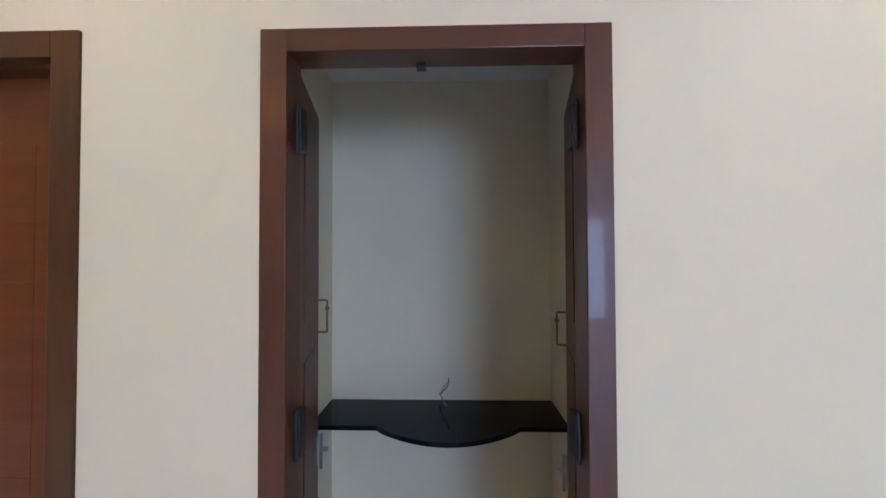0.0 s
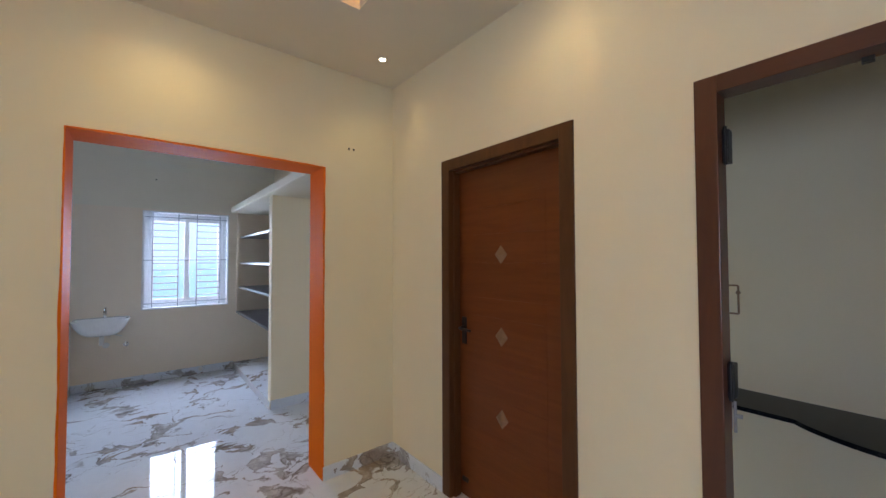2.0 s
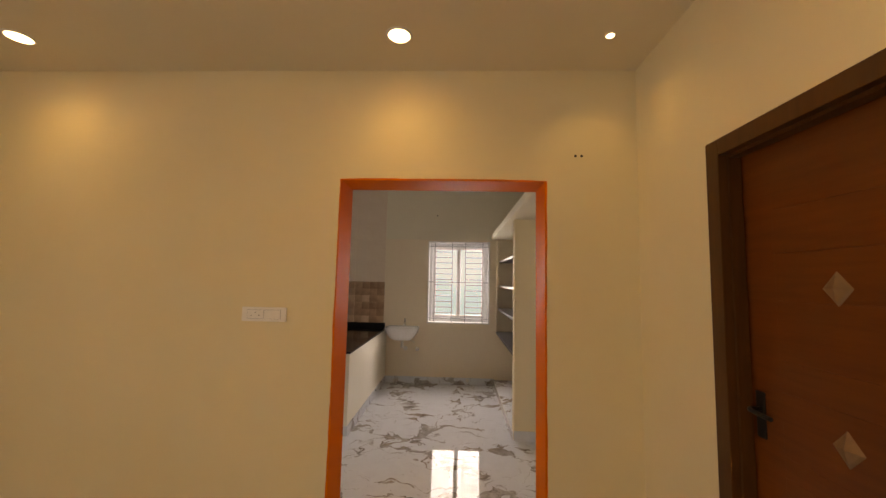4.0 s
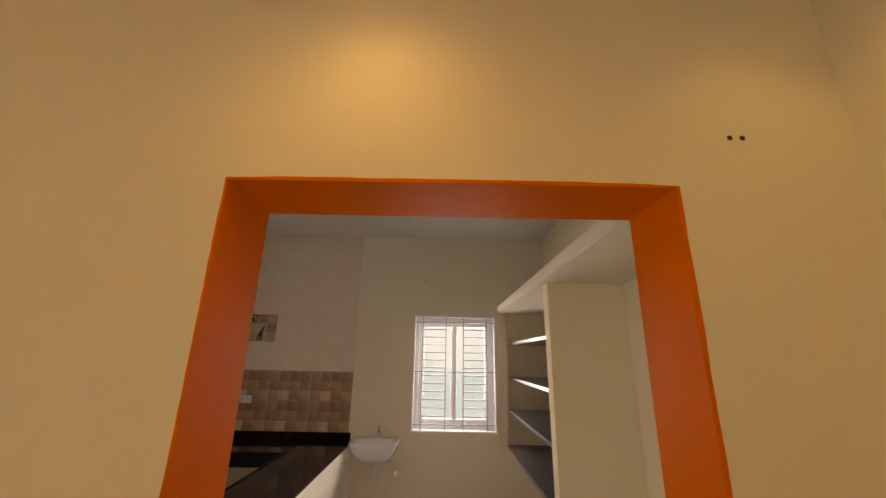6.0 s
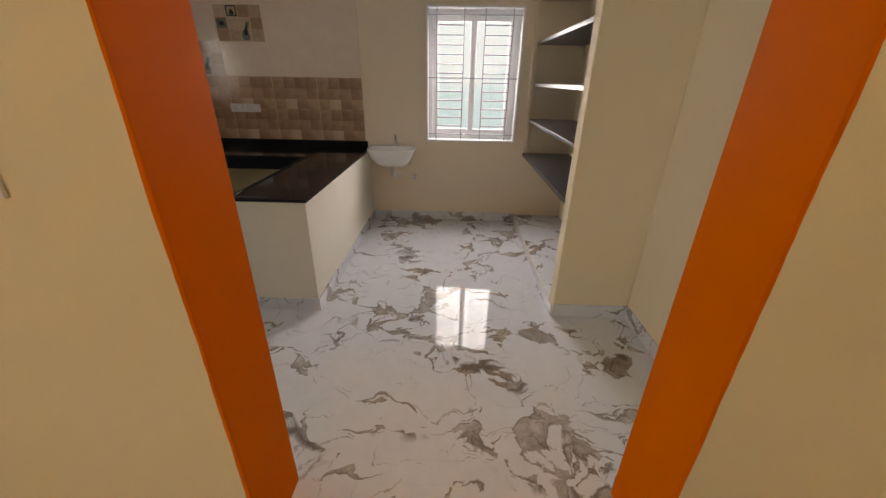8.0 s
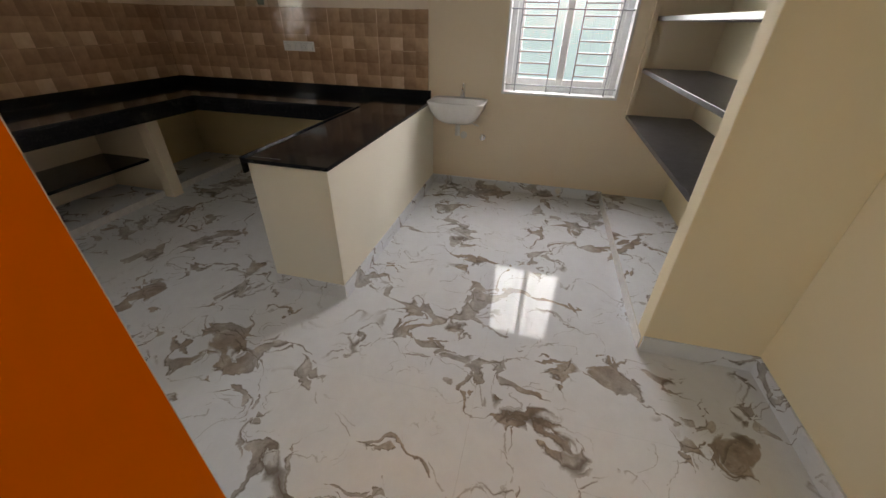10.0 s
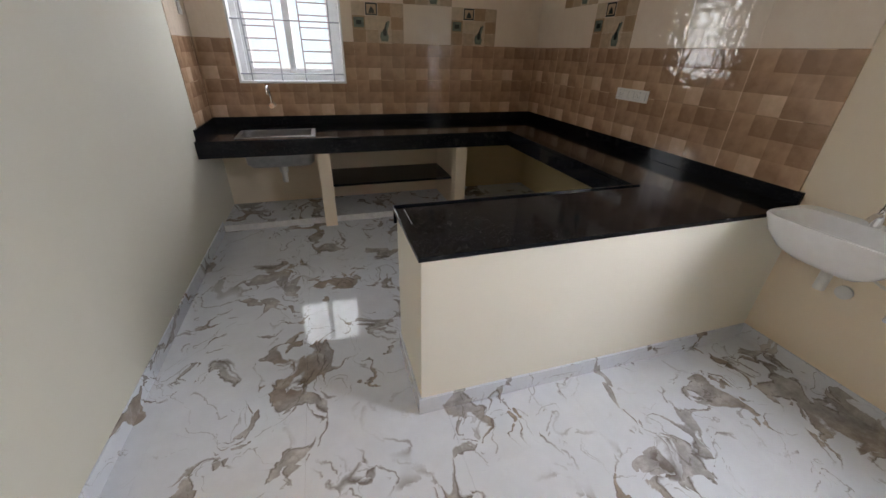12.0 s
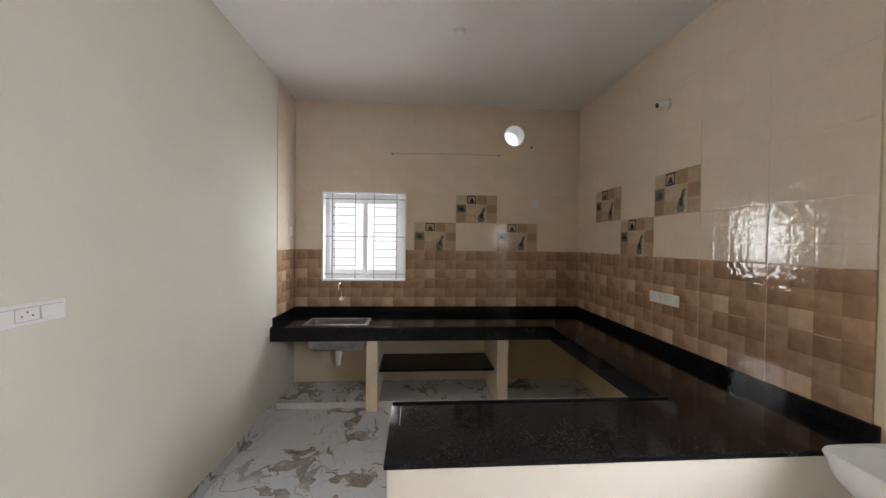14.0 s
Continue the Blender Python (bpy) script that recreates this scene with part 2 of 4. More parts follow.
M_CHECK = checker_tile("tan_checker_tile")
M_CREAM_TILE = cream_tile("cream_glazed_tile")
M_GROUT = plain("tile_grout", (0.80, 0.68, 0.56), 0.8)
M_GROUT_TAN = plain("tan_tile_grout", (0.46, 0.32, 0.20), 0.8)
M_FRAME = wood("dark_brown_polished_wood", (0.068, 0.019, 0.007), (0.11, 0.032, 0.011), 0.4, (14, 14, 2.0), 0.28)
M_FRAME_HEAD = wood("dark_brown_polished_head", (0.068, 0.019, 0.007), (0.11, 0.032, 0.011), 0.4, (2.0, 14, 14), 0.28)
M_TEAK = wood("olive_brown_gloss_frame", (0.075, 0.030, 0.010), (0.12, 0.048, 0.016), 0.36, (14, 14, 2.0), 0.05)
M_TEAK.node_tree.nodes["Principled BSDF"].inputs["Specular IOR Level"].default_value = 0.25
M_DOOR = wood("red_brown_veneer", (0.135, 0.036, 0.008), (0.18, 0.05, 0.011), 0.42, (2.5, 10, 30), 0.06)
M_DOOR.node_tree.nodes["Principled BSDF"].inputs["Specular IOR Level"].default_value = 0.25
M_WHITE_PVC = plain("white_upvc", (0.82, 0.83, 0.84), 0.3, vary=0.03)
# White bars seen against the sky: their backlit darkness is put into this grey.
M_BAR = plain("darkened_grey", (0.36, 0.38, 0.41), 0.4, vary=0.08)
M_CERAMIC = plain("white_ceramic", (0.85, 0.86, 0.86), 0.08, vary=0.02)
M_CHROME = plain("chrome", (0.75, 0.75, 0.76), 0.12, 1.0, vary=0.05)
M_STEEL = plain("brushed_steel", (0.46, 0.46, 0.46), 0.28, 1.0)
M_BLACK = plain("black_metal", (0.012, 0.012, 0.013), 0.35)
M_PLATE = plain("white_switch_plastic", (0.82, 0.82, 0.80), 0.3, vary=0.03)
M_BRASS = plain("aged_brass", (0.24, 0.15, 0.085), 0.45, 0.25)
M_DARK = plain("dark_hole", (0.03, 0.025, 0.02), 0.9)
M_PIPE = plain("white_pvc_pipe", (0.75, 0.74, 0.70), 0.35, vary=0.05)

M_GLASS, gn, gl, gs = node_material("window_glass", 0.02, 0.0, (1, 1, 1))
g_clear, g_gloss, g_mix = gn.new("ShaderNodeBsdfTransparent"), gn.new("ShaderNodeBsdfGlossy"), gn.new("ShaderNodeMixShader")
g_clear.inputs["Color"].default_value = (0.93, 0.96, 0.95, 1)
g_gloss.inputs["Roughness"].default_value = 0.02
g_mix.inputs[0].default_value = 0.06
gl.new(g_clear.outputs[0], g_mix.inputs[1])
gl.new(g_gloss.outputs[0], g_mix.inputs[2])
gl.new(g_mix.outputs[0], gn["Material Output"].inputs["Surface"])

M_LAMP, ln, ll, ls = node_material("warm_led", 0.5, 0.0, (1, 1, 1))
ls.inputs["Emission Color"].default_value = (1.0, 0.86, 0.55, 1)
ls.inputs["Emission Strength"].default_value = 14.0

M_UPPER = paint("upper_cream_paint", (0.80, 0.745, 0.60), (0.84, 0.79, 0.65))
M_RISER = plain("white_polished_tile", (0.72, 0.73, 0.73), 0.08, vary=0.08)
M_LEAF = wood("dark_brown_satin_wood", (0.09, 0.028, 0.014), (0.14, 0.044, 0.021), 0.4, (14, 14, 2.0), 0.0)
M_LEAF.node_tree.nodes["Principled BSDF"].inputs["Specular IOR Level"].default_value = 0.2
M_ORANGE.node_tree.nodes["Principled BSDF"].inputs["Specular IOR Level"].default_value = 0.06
M_UNDER = paint("yellow_plaster", (0.66, 0.52, 0.29), (0.76, 0.62, 0.37), 0.8)
M_SLATE = plain("dark_grey_stone", (0.055, 0.056, 0.062), 0.3, vary=0.3)
M_TAN_A = plain("tan_glaze", (0.52, 0.38, 0.26), 0.12)
M_TAN_C = plain("pale_tan_glaze", (0.60, 0.47, 0.34), 0.12)
M_TAN_B = plain("brown_glaze", (0.42, 0.275, 0.17), 0.12)
M_INK = plain("dark_green_black_glaze", (0.025, 0.03, 0.028), 0.12)
M_GREEN = plain("grey_green_glaze", (0.16, 0.19, 0.16), 0.12, vary=0.4)
M_COVE, cn, cl, cs = node_material("cove_led", 0.5, 0.0, (1, 1, 1))
cs.inputs["Emission Color"].default_value = (1.0, 0.60, 0.20, 1)
cs.inputs["Emission Strength"].default_value = 30.0


# ---- mesh helpers ----
def box(bm, lo, hi, bevel=0.0):
    size = [h - a for a, h in zip(lo, hi)]
    mid = [(h + a) / 2 for a, h in zip(lo, hi)]
    r = bmesh.ops.create_cube(bm, size=1, matrix=Matrix.Translation(mid) @ Matrix.Diagonal((*size, 1)))
    if bevel:
        edges = list({e for v in r["verts"] for e in v.link_edges})
        bmesh.ops.bevel(bm, geom=edges, offset=bevel, segments=2, affect="EDGES", profile=0.6)
    return bm


def boxes(*spans, bevel=0.0):
    bm = bmesh.new()
    for lo, hi in spans:
        box(bm, lo, hi, bevel)
    return bm


def rod(bm, a, b, r, seg=12):
    a, b = Vector(a), Vector(b)
    d = b - a
    m = Matrix.Translation((a + b) / 2) @ d.to_track_quat("Z", "Y").to_matrix().to_4x4()
    bmesh.ops.create_cone(bm, cap_ends=True, segments=seg, radius1=r, radius2=r, depth=d.length, matrix=m)
    return bm


def lathe(profile, seg=24, caps=True):
    """A turned body from (radius, height) pairs, about z."""
    bm = bmesh.new()
    rings = []
    for r, z in profile:
        rings.append([bm.verts.new((r * math.cos(2 * math.pi * i / seg), r * math.sin(2 * math.pi * i / seg), z)) for i in range(seg)])
    for a, b in zip(rings, rings[1:]):
        for i in range(seg):
            bm.faces.new((a[i], a[(i + 1) % seg], b[(i + 1) % seg], b[i]))
    for ring in (rings[0], rings[-1]) if caps else ():
        if len({tuple(v.co) for v in ring}) > 2:
            bm.faces.new(ring)
    bmesh.ops.recalc_face_normals(bm, faces=bm.faces)
    return bm


def prism(points, axis, lo, hi):
    """An outline in a plane, pushed through from lo to hi along axis (0, 1 or 2)."""
    bm = bmesh.new()
    rows = []
    for d in (lo, hi):
        row = []
        for p in points:
            c = list(p)
            c.insert(axis, d)
            row.append(bm.verts.new(c))
        rows.append(row)
    k = len(points)
    for i in range(k):
        bm.faces.new((rows[0][i], rows[0][(i + 1) % k], rows[1][(i + 1) % k], rows[1][i]))
    bm.faces.new(rows[0])
    bm.faces.new(rows[1])
    bmesh.ops.recalc_face_normals(bm, faces=bm.faces)
    return bm


def mesh_of(name, bm, material, smooth=False):
    me = bpy.data.meshes.new(name)
    bm.to_mesh(me)
    bm.free()
    if smooth:
        me.polygons.foreach_set("use_smooth", [True] * len(me.polygons))
        me.set_sharp_from_angle(angle=radians(40))
    me.materials.append(material)
    return me


def part(name, bm, material, parent=None, label="", smooth=False):
    ob = new(name, mesh_of(name, bm, material, smooth))
    if parent:
        ob.parent = parent
        ob.matrix_parent_inverse = parent.matrix_world.inverted()
    return tagged(ob, label) if label else ob


def thing(name, label, category, group="", at=(0, 0, 0)):
    ob = new(name)
    ob.location = at
    ob.matrix_world = Matrix.Translation(at)
    return tagged(ob, label, category, group)


def structure(name, bm, material, label, category):
    return tagged(part(name, bm, material), label, category, kind="structure")


def tube(name, points, r, material, parent=None, label="", res=4):
    cu = bpy.data.curves.new(name, "CURVE")
    cu.dimensions, cu.bevel_depth, cu.bevel_resolution = "3D", r, 3
    sp = cu.splines.new("BEZIER")
    sp.bezier_points.add(len(points) - 1)
    for bp, p in zip(sp.bezier_points, points):
        bp.co = p
        bp.handle_left_type = bp.handle_right_type = "AUTO"
    cu.resolution_u, cu.use_fill_caps = res, True
    tmp = bpy.data.objects.new(name, cu)
    me = bpy.data.meshes.new_from_object(tmp)
    bpy.data.objects.remove(tmp)
    me.materials.clear()
    me.materials.append(material)
    me.polygons.foreach_set("use_smooth", [True] * len(me.polygons))
    ob = new(name, me)
    if parent:
        ob.parent = parent
        ob.matrix_parent_inverse = parent.matrix_world.inverted()
    return tagged(ob, label) if label else ob


# ---- plan ----
YA, XB, XBK = 1.595, -2.285, -2.545       # hall walls; the kitchen side of the doorway wall
XW, YS, YN = -5.65, -3.268, 1.60         # kitchen walls
KD0, KD1, KDZ = -0.213, 1.045, 2.13      # doorway
HZ, KZ = 2.832, 3.05                     # ceilings
HE, HS = 3.2, -3.6                       # far sides of the hall
TA = 0.12                                # thickness of the wall with the two doors
PX0, PX1, PY, PZ = -0.42, 0.757, 2.665, 2.494  # prayer room
BD0, BD1, BDZ = -1.675, -0.725, 2.128    # brown door's frame
PJ0, PJ1, PJZ = -0.252, 0.634, 2.119     # prayer room's frame
WW = (0.082, 1.014, 0.876, 2.108)         # west window: y, y, z, z
SW = (-3.722, -2.828, 1.137, 2.095)      # south window: x, x, z, z
HW = (1.0, 2.9, 0.4, 2.25)                # hall window: x, x, z, z
EXX, EXZ, EXR = -4.90, 2.745, 0.115      # exhaust hole
CT, CB = 0.79, 0.663                     # counter top and the foot of its front
TX0, TH, TW, TZ0 = -3.813, 0.305, 0.452, 0.865   # wall tiles
TRAY = (-1.60, 1.9, -2.6, 0.965)         # recess in the hall ceiling

window_light("west_window_light", (XW - 0.45, 0.54, 1.85), (XW + 1.5, 0.54, 1.05), 1.5, 1.6, 225, DAY)
window_light("south_window_light", (-3.28, YS - 0.38, 1.66), (-3.28, YS + 1.5, 1.40), 1.25, 1.25, 62, DAY)
window_light("hall_window_light", (1.95, HS - 0.25, 1.45), (1.7, 0, 1.2), 2.0, 1.95, 115, DAY)


# ---- structure ----
floor = structure("floor", boxes(((-5.9, -3.9, -0.12), (3.4, 2.9, -0.012))), M_CEIL, "polished white marble-print floor tiles with grey-brown veins", "floor")
H1 = HZ + 0.35
structure("wall_north", boxes(
    ((XB, YA, 0), (BD0, YA + TA, H1)), ((BD1, YA, 0), (PJ0, YA + TA, H1)), ((PJ1, YA, 0), (HE, YA + TA, H1)),
    ((BD0, YA, BDZ), (BD1, YA + TA, H1)), ((PJ0, YA, PJZ), (PJ1, YA + TA, H1))), M_HALL, "cream painted hall wall with two door openings", "wall")
structure("wall_doorway", boxes(
    ((XBK, -3.9, 0), (XB, KD0, H1)), ((XBK, KD1, 0), (XB, 1.9, H1)), ((XBK, KD0, KDZ), (XB, KD1, H1))), M_HALL, "cream painted wall with a wide doorway to the kitchen", "wall")
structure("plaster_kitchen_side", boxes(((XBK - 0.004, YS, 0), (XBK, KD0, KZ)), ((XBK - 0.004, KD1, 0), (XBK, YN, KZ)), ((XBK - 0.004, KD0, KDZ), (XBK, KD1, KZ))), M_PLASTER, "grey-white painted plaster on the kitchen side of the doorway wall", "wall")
structure("wall_east", boxes(((HE, -3.9, 0), (HE + 0.2, 2.0, H1))), M_HALL, "cream painted plaster hall wall", "wall")
structure("wall_south", boxes(
    ((XB, HS - 0.2, 0), (HW[0], HS, H1)), ((HW[1], HS - 0.2, 0), (HE, HS, H1)),
    ((HW[0], HS - 0.2, 0), (HW[1], HS, HW[2])), ((HW[0], HS - 0.2, HW[3]), (HW[1], HS, H1))), M_HALL, "cream painted hall wall with a wide window opening", "wall")
structure("wall_store", boxes(((BD0 - 0.3, YA + 0.5, 0), (BD1 + 0.2, YA + 0.6, H1))), M_HALL, "plain wall behind the closed brown door", "wall")
tx0, tx1, ty0, ty1 = TRAY
bm = boxes(((XB, HS, HZ), (tx0, YA, HZ + 0.06)), ((tx1, HS, HZ), (HE, YA, HZ + 0.06)), ((tx0, HS, HZ), (tx1, ty0, HZ + 0.06)), ((tx0, ty1, HZ), (tx1, YA, HZ + 0.06)))
box(bm, (XB, HS, HZ + 0.24), (HE, YA, HZ + 0.3))
box(bm, (tx0 - 0.16, ty0 - 0.16, HZ + 0.06), (tx0 - 0.12, ty1 + 0.16, HZ + 0.24))
box(bm, (tx1 + 0.12, ty0 - 0.16, HZ + 0.06), (tx1 + 0.16, ty1 + 0.16, HZ + 0.24))
box(bm, (tx0 - 0.12, ty0 - 0.16, HZ + 0.06), (tx1 + 0.12, ty0 - 0.12, HZ + 0.24))
box(bm, (tx0 - 0.12, ty1 + 0.12, HZ + 0.06), (tx1 + 0.12, ty1 + 0.16, HZ + 0.24))
structure("ceiling_hall", bm, M_CEIL_HALL, "warm white false ceiling with a cove-lit recess and downlights", "ceiling")
structure("ceiling_kitchen", boxes(((XW, YS, KZ), (XBK, YN, KZ + 0.1))), M_CEIL, "white painted kitchen ceiling", "ceiling")
structure("wall_west", boxes(
    ((XW - 0.23, -3.6, 0), (XW, WW[0], H1)), ((XW - 0.23, WW[1], 0), (XW, 1.9, H1)),
    ((XW - 0.23, WW[0], 0), (XW, WW[1], WW[2])), ((XW - 0.23, WW[0], WW[3]), (XW, WW[1], H1))), M_KITCHEN, "cream painted kitchen wall with a window", "wall")


def wall_with_hole():
    """The kitchen's south wall: a window and the round exhaust hole go through it."""
    bm = boxes(((XW, YS - 0.23, 0), (EXX - 0.3, YS, H1)), ((EXX + 0.3, YS - 0.23, 0), (SW[0], YS, H1)), ((SW[1], YS - 0.23, 0), (XBK, YS, H1)),
               ((SW[0], YS - 0.23, 0), (SW[1], YS, SW[2])), ((SW[0], YS - 0.23, SW[3]), (SW[1], YS, H1)),
               ((EXX - 0.3, YS - 0.23, 0), (EXX + 0.3, YS, EXZ - 0.3)), ((EXX - 0.3, YS - 0.23, EXZ + 0.3), (EXX + 0.3, YS, H1)))
    holed_panel(bm, EXX, EXZ, EXR, 0.3, 0.3, 0.3, 0.3, YS - 0.23, YS)
    return bm


def holed_panel(bm, cx, cz, r, left, right, down, up, y0, y1, seg=32):
    """A slab in the xz plane with a round hole through it."""
    rings = []
    for y in (y0, y1):
        inner, outer = [], []
        for i in range(seg):
            a = 2 * math.pi * i / seg
            c, s_ = math.cos(a), math.sin(a)
            k = min((right if c > 0 else left) / max(abs(c), 1e-6), (up if s_ > 0 else down) / max(abs(s_), 1e-6))
            inner.append(bm.verts.new((cx + r * c, y, cz + r * s_)))
            outer.append(bm.verts.new((cx + k * c, y, cz + k * s_)))
        rings.append((inner, outer))
    (i0, o0), (i1, o1) = rings
    for i in range(seg):
        j = (i + 1) % seg
        for q in ((i0[i], i0[j], o0[j], o0[i]), (i1[i], o1[i], o1[j], i1[j]), (i0[i], i1[i], i1[j], i0[j]), (o0[i], o0[j], o1[j], o1[i])):
            bm.faces.new(q)
    bmesh.ops.recalc_face_normals(bm, faces=bm.faces)


structure("wall_south_kitchen", wall_with_hole(), M_KITCHEN, "kitchen wall with a window and a round exhaust hole", "wall")
structure("wall_north_kitchen", boxes(((XW, YN, 0), (XBK, YN + 0.2, H1))), M_NORTH, "cream painted kitchen wall", "wall")
structure("plaster_upper", boxes(((XW, -0.57, 2.13), (XW + 0.005, 1.04, KZ)), ((XW, 1.04, 2.222), (XW + 0.005, YN, KZ))), M_UPPER, "lighter cream plaster over the window", "wall")
lining = structure("doorway_lining", boxes(((XBK, KD0, 0), (XB, KD0 + 0.004, KDZ))), M_ORANGE, "bright orange painted reveal of the kitchen doorway", "door lining")
part("jamb", boxes(((XBK, KD1 - 0.004, 0), (XB, KD1, KDZ))), M_ORANGE, lining)
part("head", boxes(((XBK, KD0 + 0.004, KDZ - 0.004), (XB, KD1 - 0.004, KDZ))), M_ORANGE, lining)


def painted_edge():
    """The uneven rim where the orange paint runs a little over the hall wall."""
    rnd = random.Random(5)
    x0, x1 = XB, XB + 0.0012

    def wobble(n, lo, hi):
        v, out = (lo + hi) / 2, []
        for _ in range(n):
            v = min(hi, max(lo, v + rnd.uniform(-0.0014, 0.0014)))
            out.append(v)
        return out

    n = 70
    zs = [KDZ * i / (n - 1) for i in range(n)]
    ys = [KD0 + (KD1 - KD0) * i / (n - 1) for i in range(n)]
    left = [(KD0 - w, z) for w, z in zip(wobble(n, 0.001, 0.009), zs)]
    right = [(KD1 + w, z) for w, z in zip(wobble(n, 0.001, 0.009), zs)]
    top = [(y, KDZ + w) for w, y in zip(wobble(n, 0.001, 0.008), ys)]
    for line, inner in ((left, [(KD0 + 0.004, z) for z in zs]), (right, [(KD1 - 0.004, z) for z in zs]), (top, [(y, KDZ - 0.004) for y in ys])):
        bm = bmesh.new()
        a = [bm.verts.new((x1, y, z)) for y, z in line]
        b = [bm.verts.new((x1, y, z)) for y, z in inner]
        c = [bm.verts.new((x0, y, z)) for y, z in line]
        for i in range(n - 1):
            bm.faces.new((a[i], a[i + 1], b[i + 1], b[i]))
            bm.faces.new((a[i], c[i], c[i + 1], a[i + 1]))
        bmesh.ops.recalc_face_normals(bm, faces=bm.faces)
        part("paint_rim", bm, M_ORANGE, lining)


painted_edge()
structure("wall_prayer_room", boxes(
    ((PX0 - 0.1, YA + TA, 0), (PX0, PY + 0.1, 2.6)), ((PX1, YA + TA, 0), (PX1 + 0.1, PY + 0.1, 2.6)), ((PX0, PY, 0), (PX1, PY + 0.1, 2.6))), M_PRAYER, "cream painted walls of the small prayer room", "wall")
structure("ceiling_prayer_room", boxes(((PX0, YA + TA, PZ), (PX1, PY, PZ + 0.1))), M_CEIL, "white slab over the small prayer room", "ceiling")
structure("wall_partition", boxes(((-3.87, 1.09, 0), (-3.765, YN, 2.145)), bevel=0.006), M_NORTH, "cream partition wall beside the shelf niche", "wall")
structure("loft", boxes(((XW, 1.04, 2.149), (XBK, YN, 2.222)), bevel=0.006), M_UPPER, "open cream loft slab over the shelves", "loft")
structure("loft_soffit", boxes(((XW, 1.048, 2.145), (XBK, YN, 2.149))), M_UPPER, "pale cream underside of the loft slab", "ceiling")
structure("niche_floor", boxes(((XW, 1.085, 0), (-3.87, YN, 0.075)), bevel=0.004), M_MARBLE, "raised marble-print floor of the shelf niche", "floor")
structure("counter_plinth", boxes(((XW, YS, 0), (XBK, -2.74, 0.055)), bevel=0.004), M_MARBLE, "raised marble-print floor under the counter", "floor")


for span in (((XW + 0.004, YS, 0.055), (-4.71, YS + 0.004, 0.76)), ((-4.60, YS, 0.055), (-3.495, YS + 0.004, 0.76)), ((-3.385, YS, 0.055), (XBK, YS + 0.004, 0.76)), ((XW, YS, 0.055), (XW + 0.004, -0.97, 0.76))):
    yellow_bay = span[0][0] < -5
    structure("plaster_under_counter", boxes(span), M_UNDER if yellow_bay else M_KITCHEN, "yellowish plaster panel under the counter's west end" if yellow_bay else "cream plaster under the counter", "wall")
structure("riser_niche", boxes(((XW + 0.011, 1.077, 0), (-3.765, 1.085, 0.078)), bevel=0.002), M_RISER, "pale polished riser of the raised niche floor", "riser")
structure("riser_counter", boxes(((XW, -2.74, 0), (-4.71, -2.732, 0.058)), ((-4.6, -2.74, 0), (-3.495, -2.732, 0.058)), ((-3.385, -2.74, 0), (XBK, -2.732, 0.058)), bevel=0.002), M_RISER, "pale polished riser under the counter", "riser")


def skirting(*spans):
    for lo, hi in spans:
        structure("baseboard", boxes((lo, hi), bevel=0.0015), M_MARBLE, "marble-print skirting tile", "skirting")


S0, ST = 0.092, 0.011
skirting(((XB, YA - ST, 0), (BD0 - 0.002, YA, S0)), ((BD1 + 0.002, YA - ST, 0), (PJ0 - 0.002, YA, S0)), ((PJ1 + 0.002, YA - ST, 0), (HE, YA, S0)),
         ((XB, HS, 0), (XB + ST, KD0, S0)), ((XB, KD1, 0), (XB + ST, YA - ST, S0)),
         ((HE - ST, HS, 0), (HE, YA - ST, S0)),
         ((PX0, PY - ST, 0), (PX1, PY, S0)), ((PX0, YA + TA, 0), (PX0 + ST, PY - ST, S0)), ((PX1 - ST, YA + TA, 0), (PX1, PY - ST, S0)),
         ((XW, -0.522, 0), (XW + ST, 1.085, S0)), ((XBK - ST, -2.74, 0), (XBK, KD0, S0)), ((XBK - ST, KD1, 0), (XBK, YN, S0)),
         ((-3.765, YN - ST, 0), (XBK - ST, YN, S0)), ((-3.765, 1.09, 0), (-3.765 + ST, YN - ST, S0)),
         ((XW + ST, -0.522, 0), (-3.738, -0.522 + ST, S0)), ((-3.738, -0.965, 0), (-3.738 + ST, -0.522 + ST, S0)))


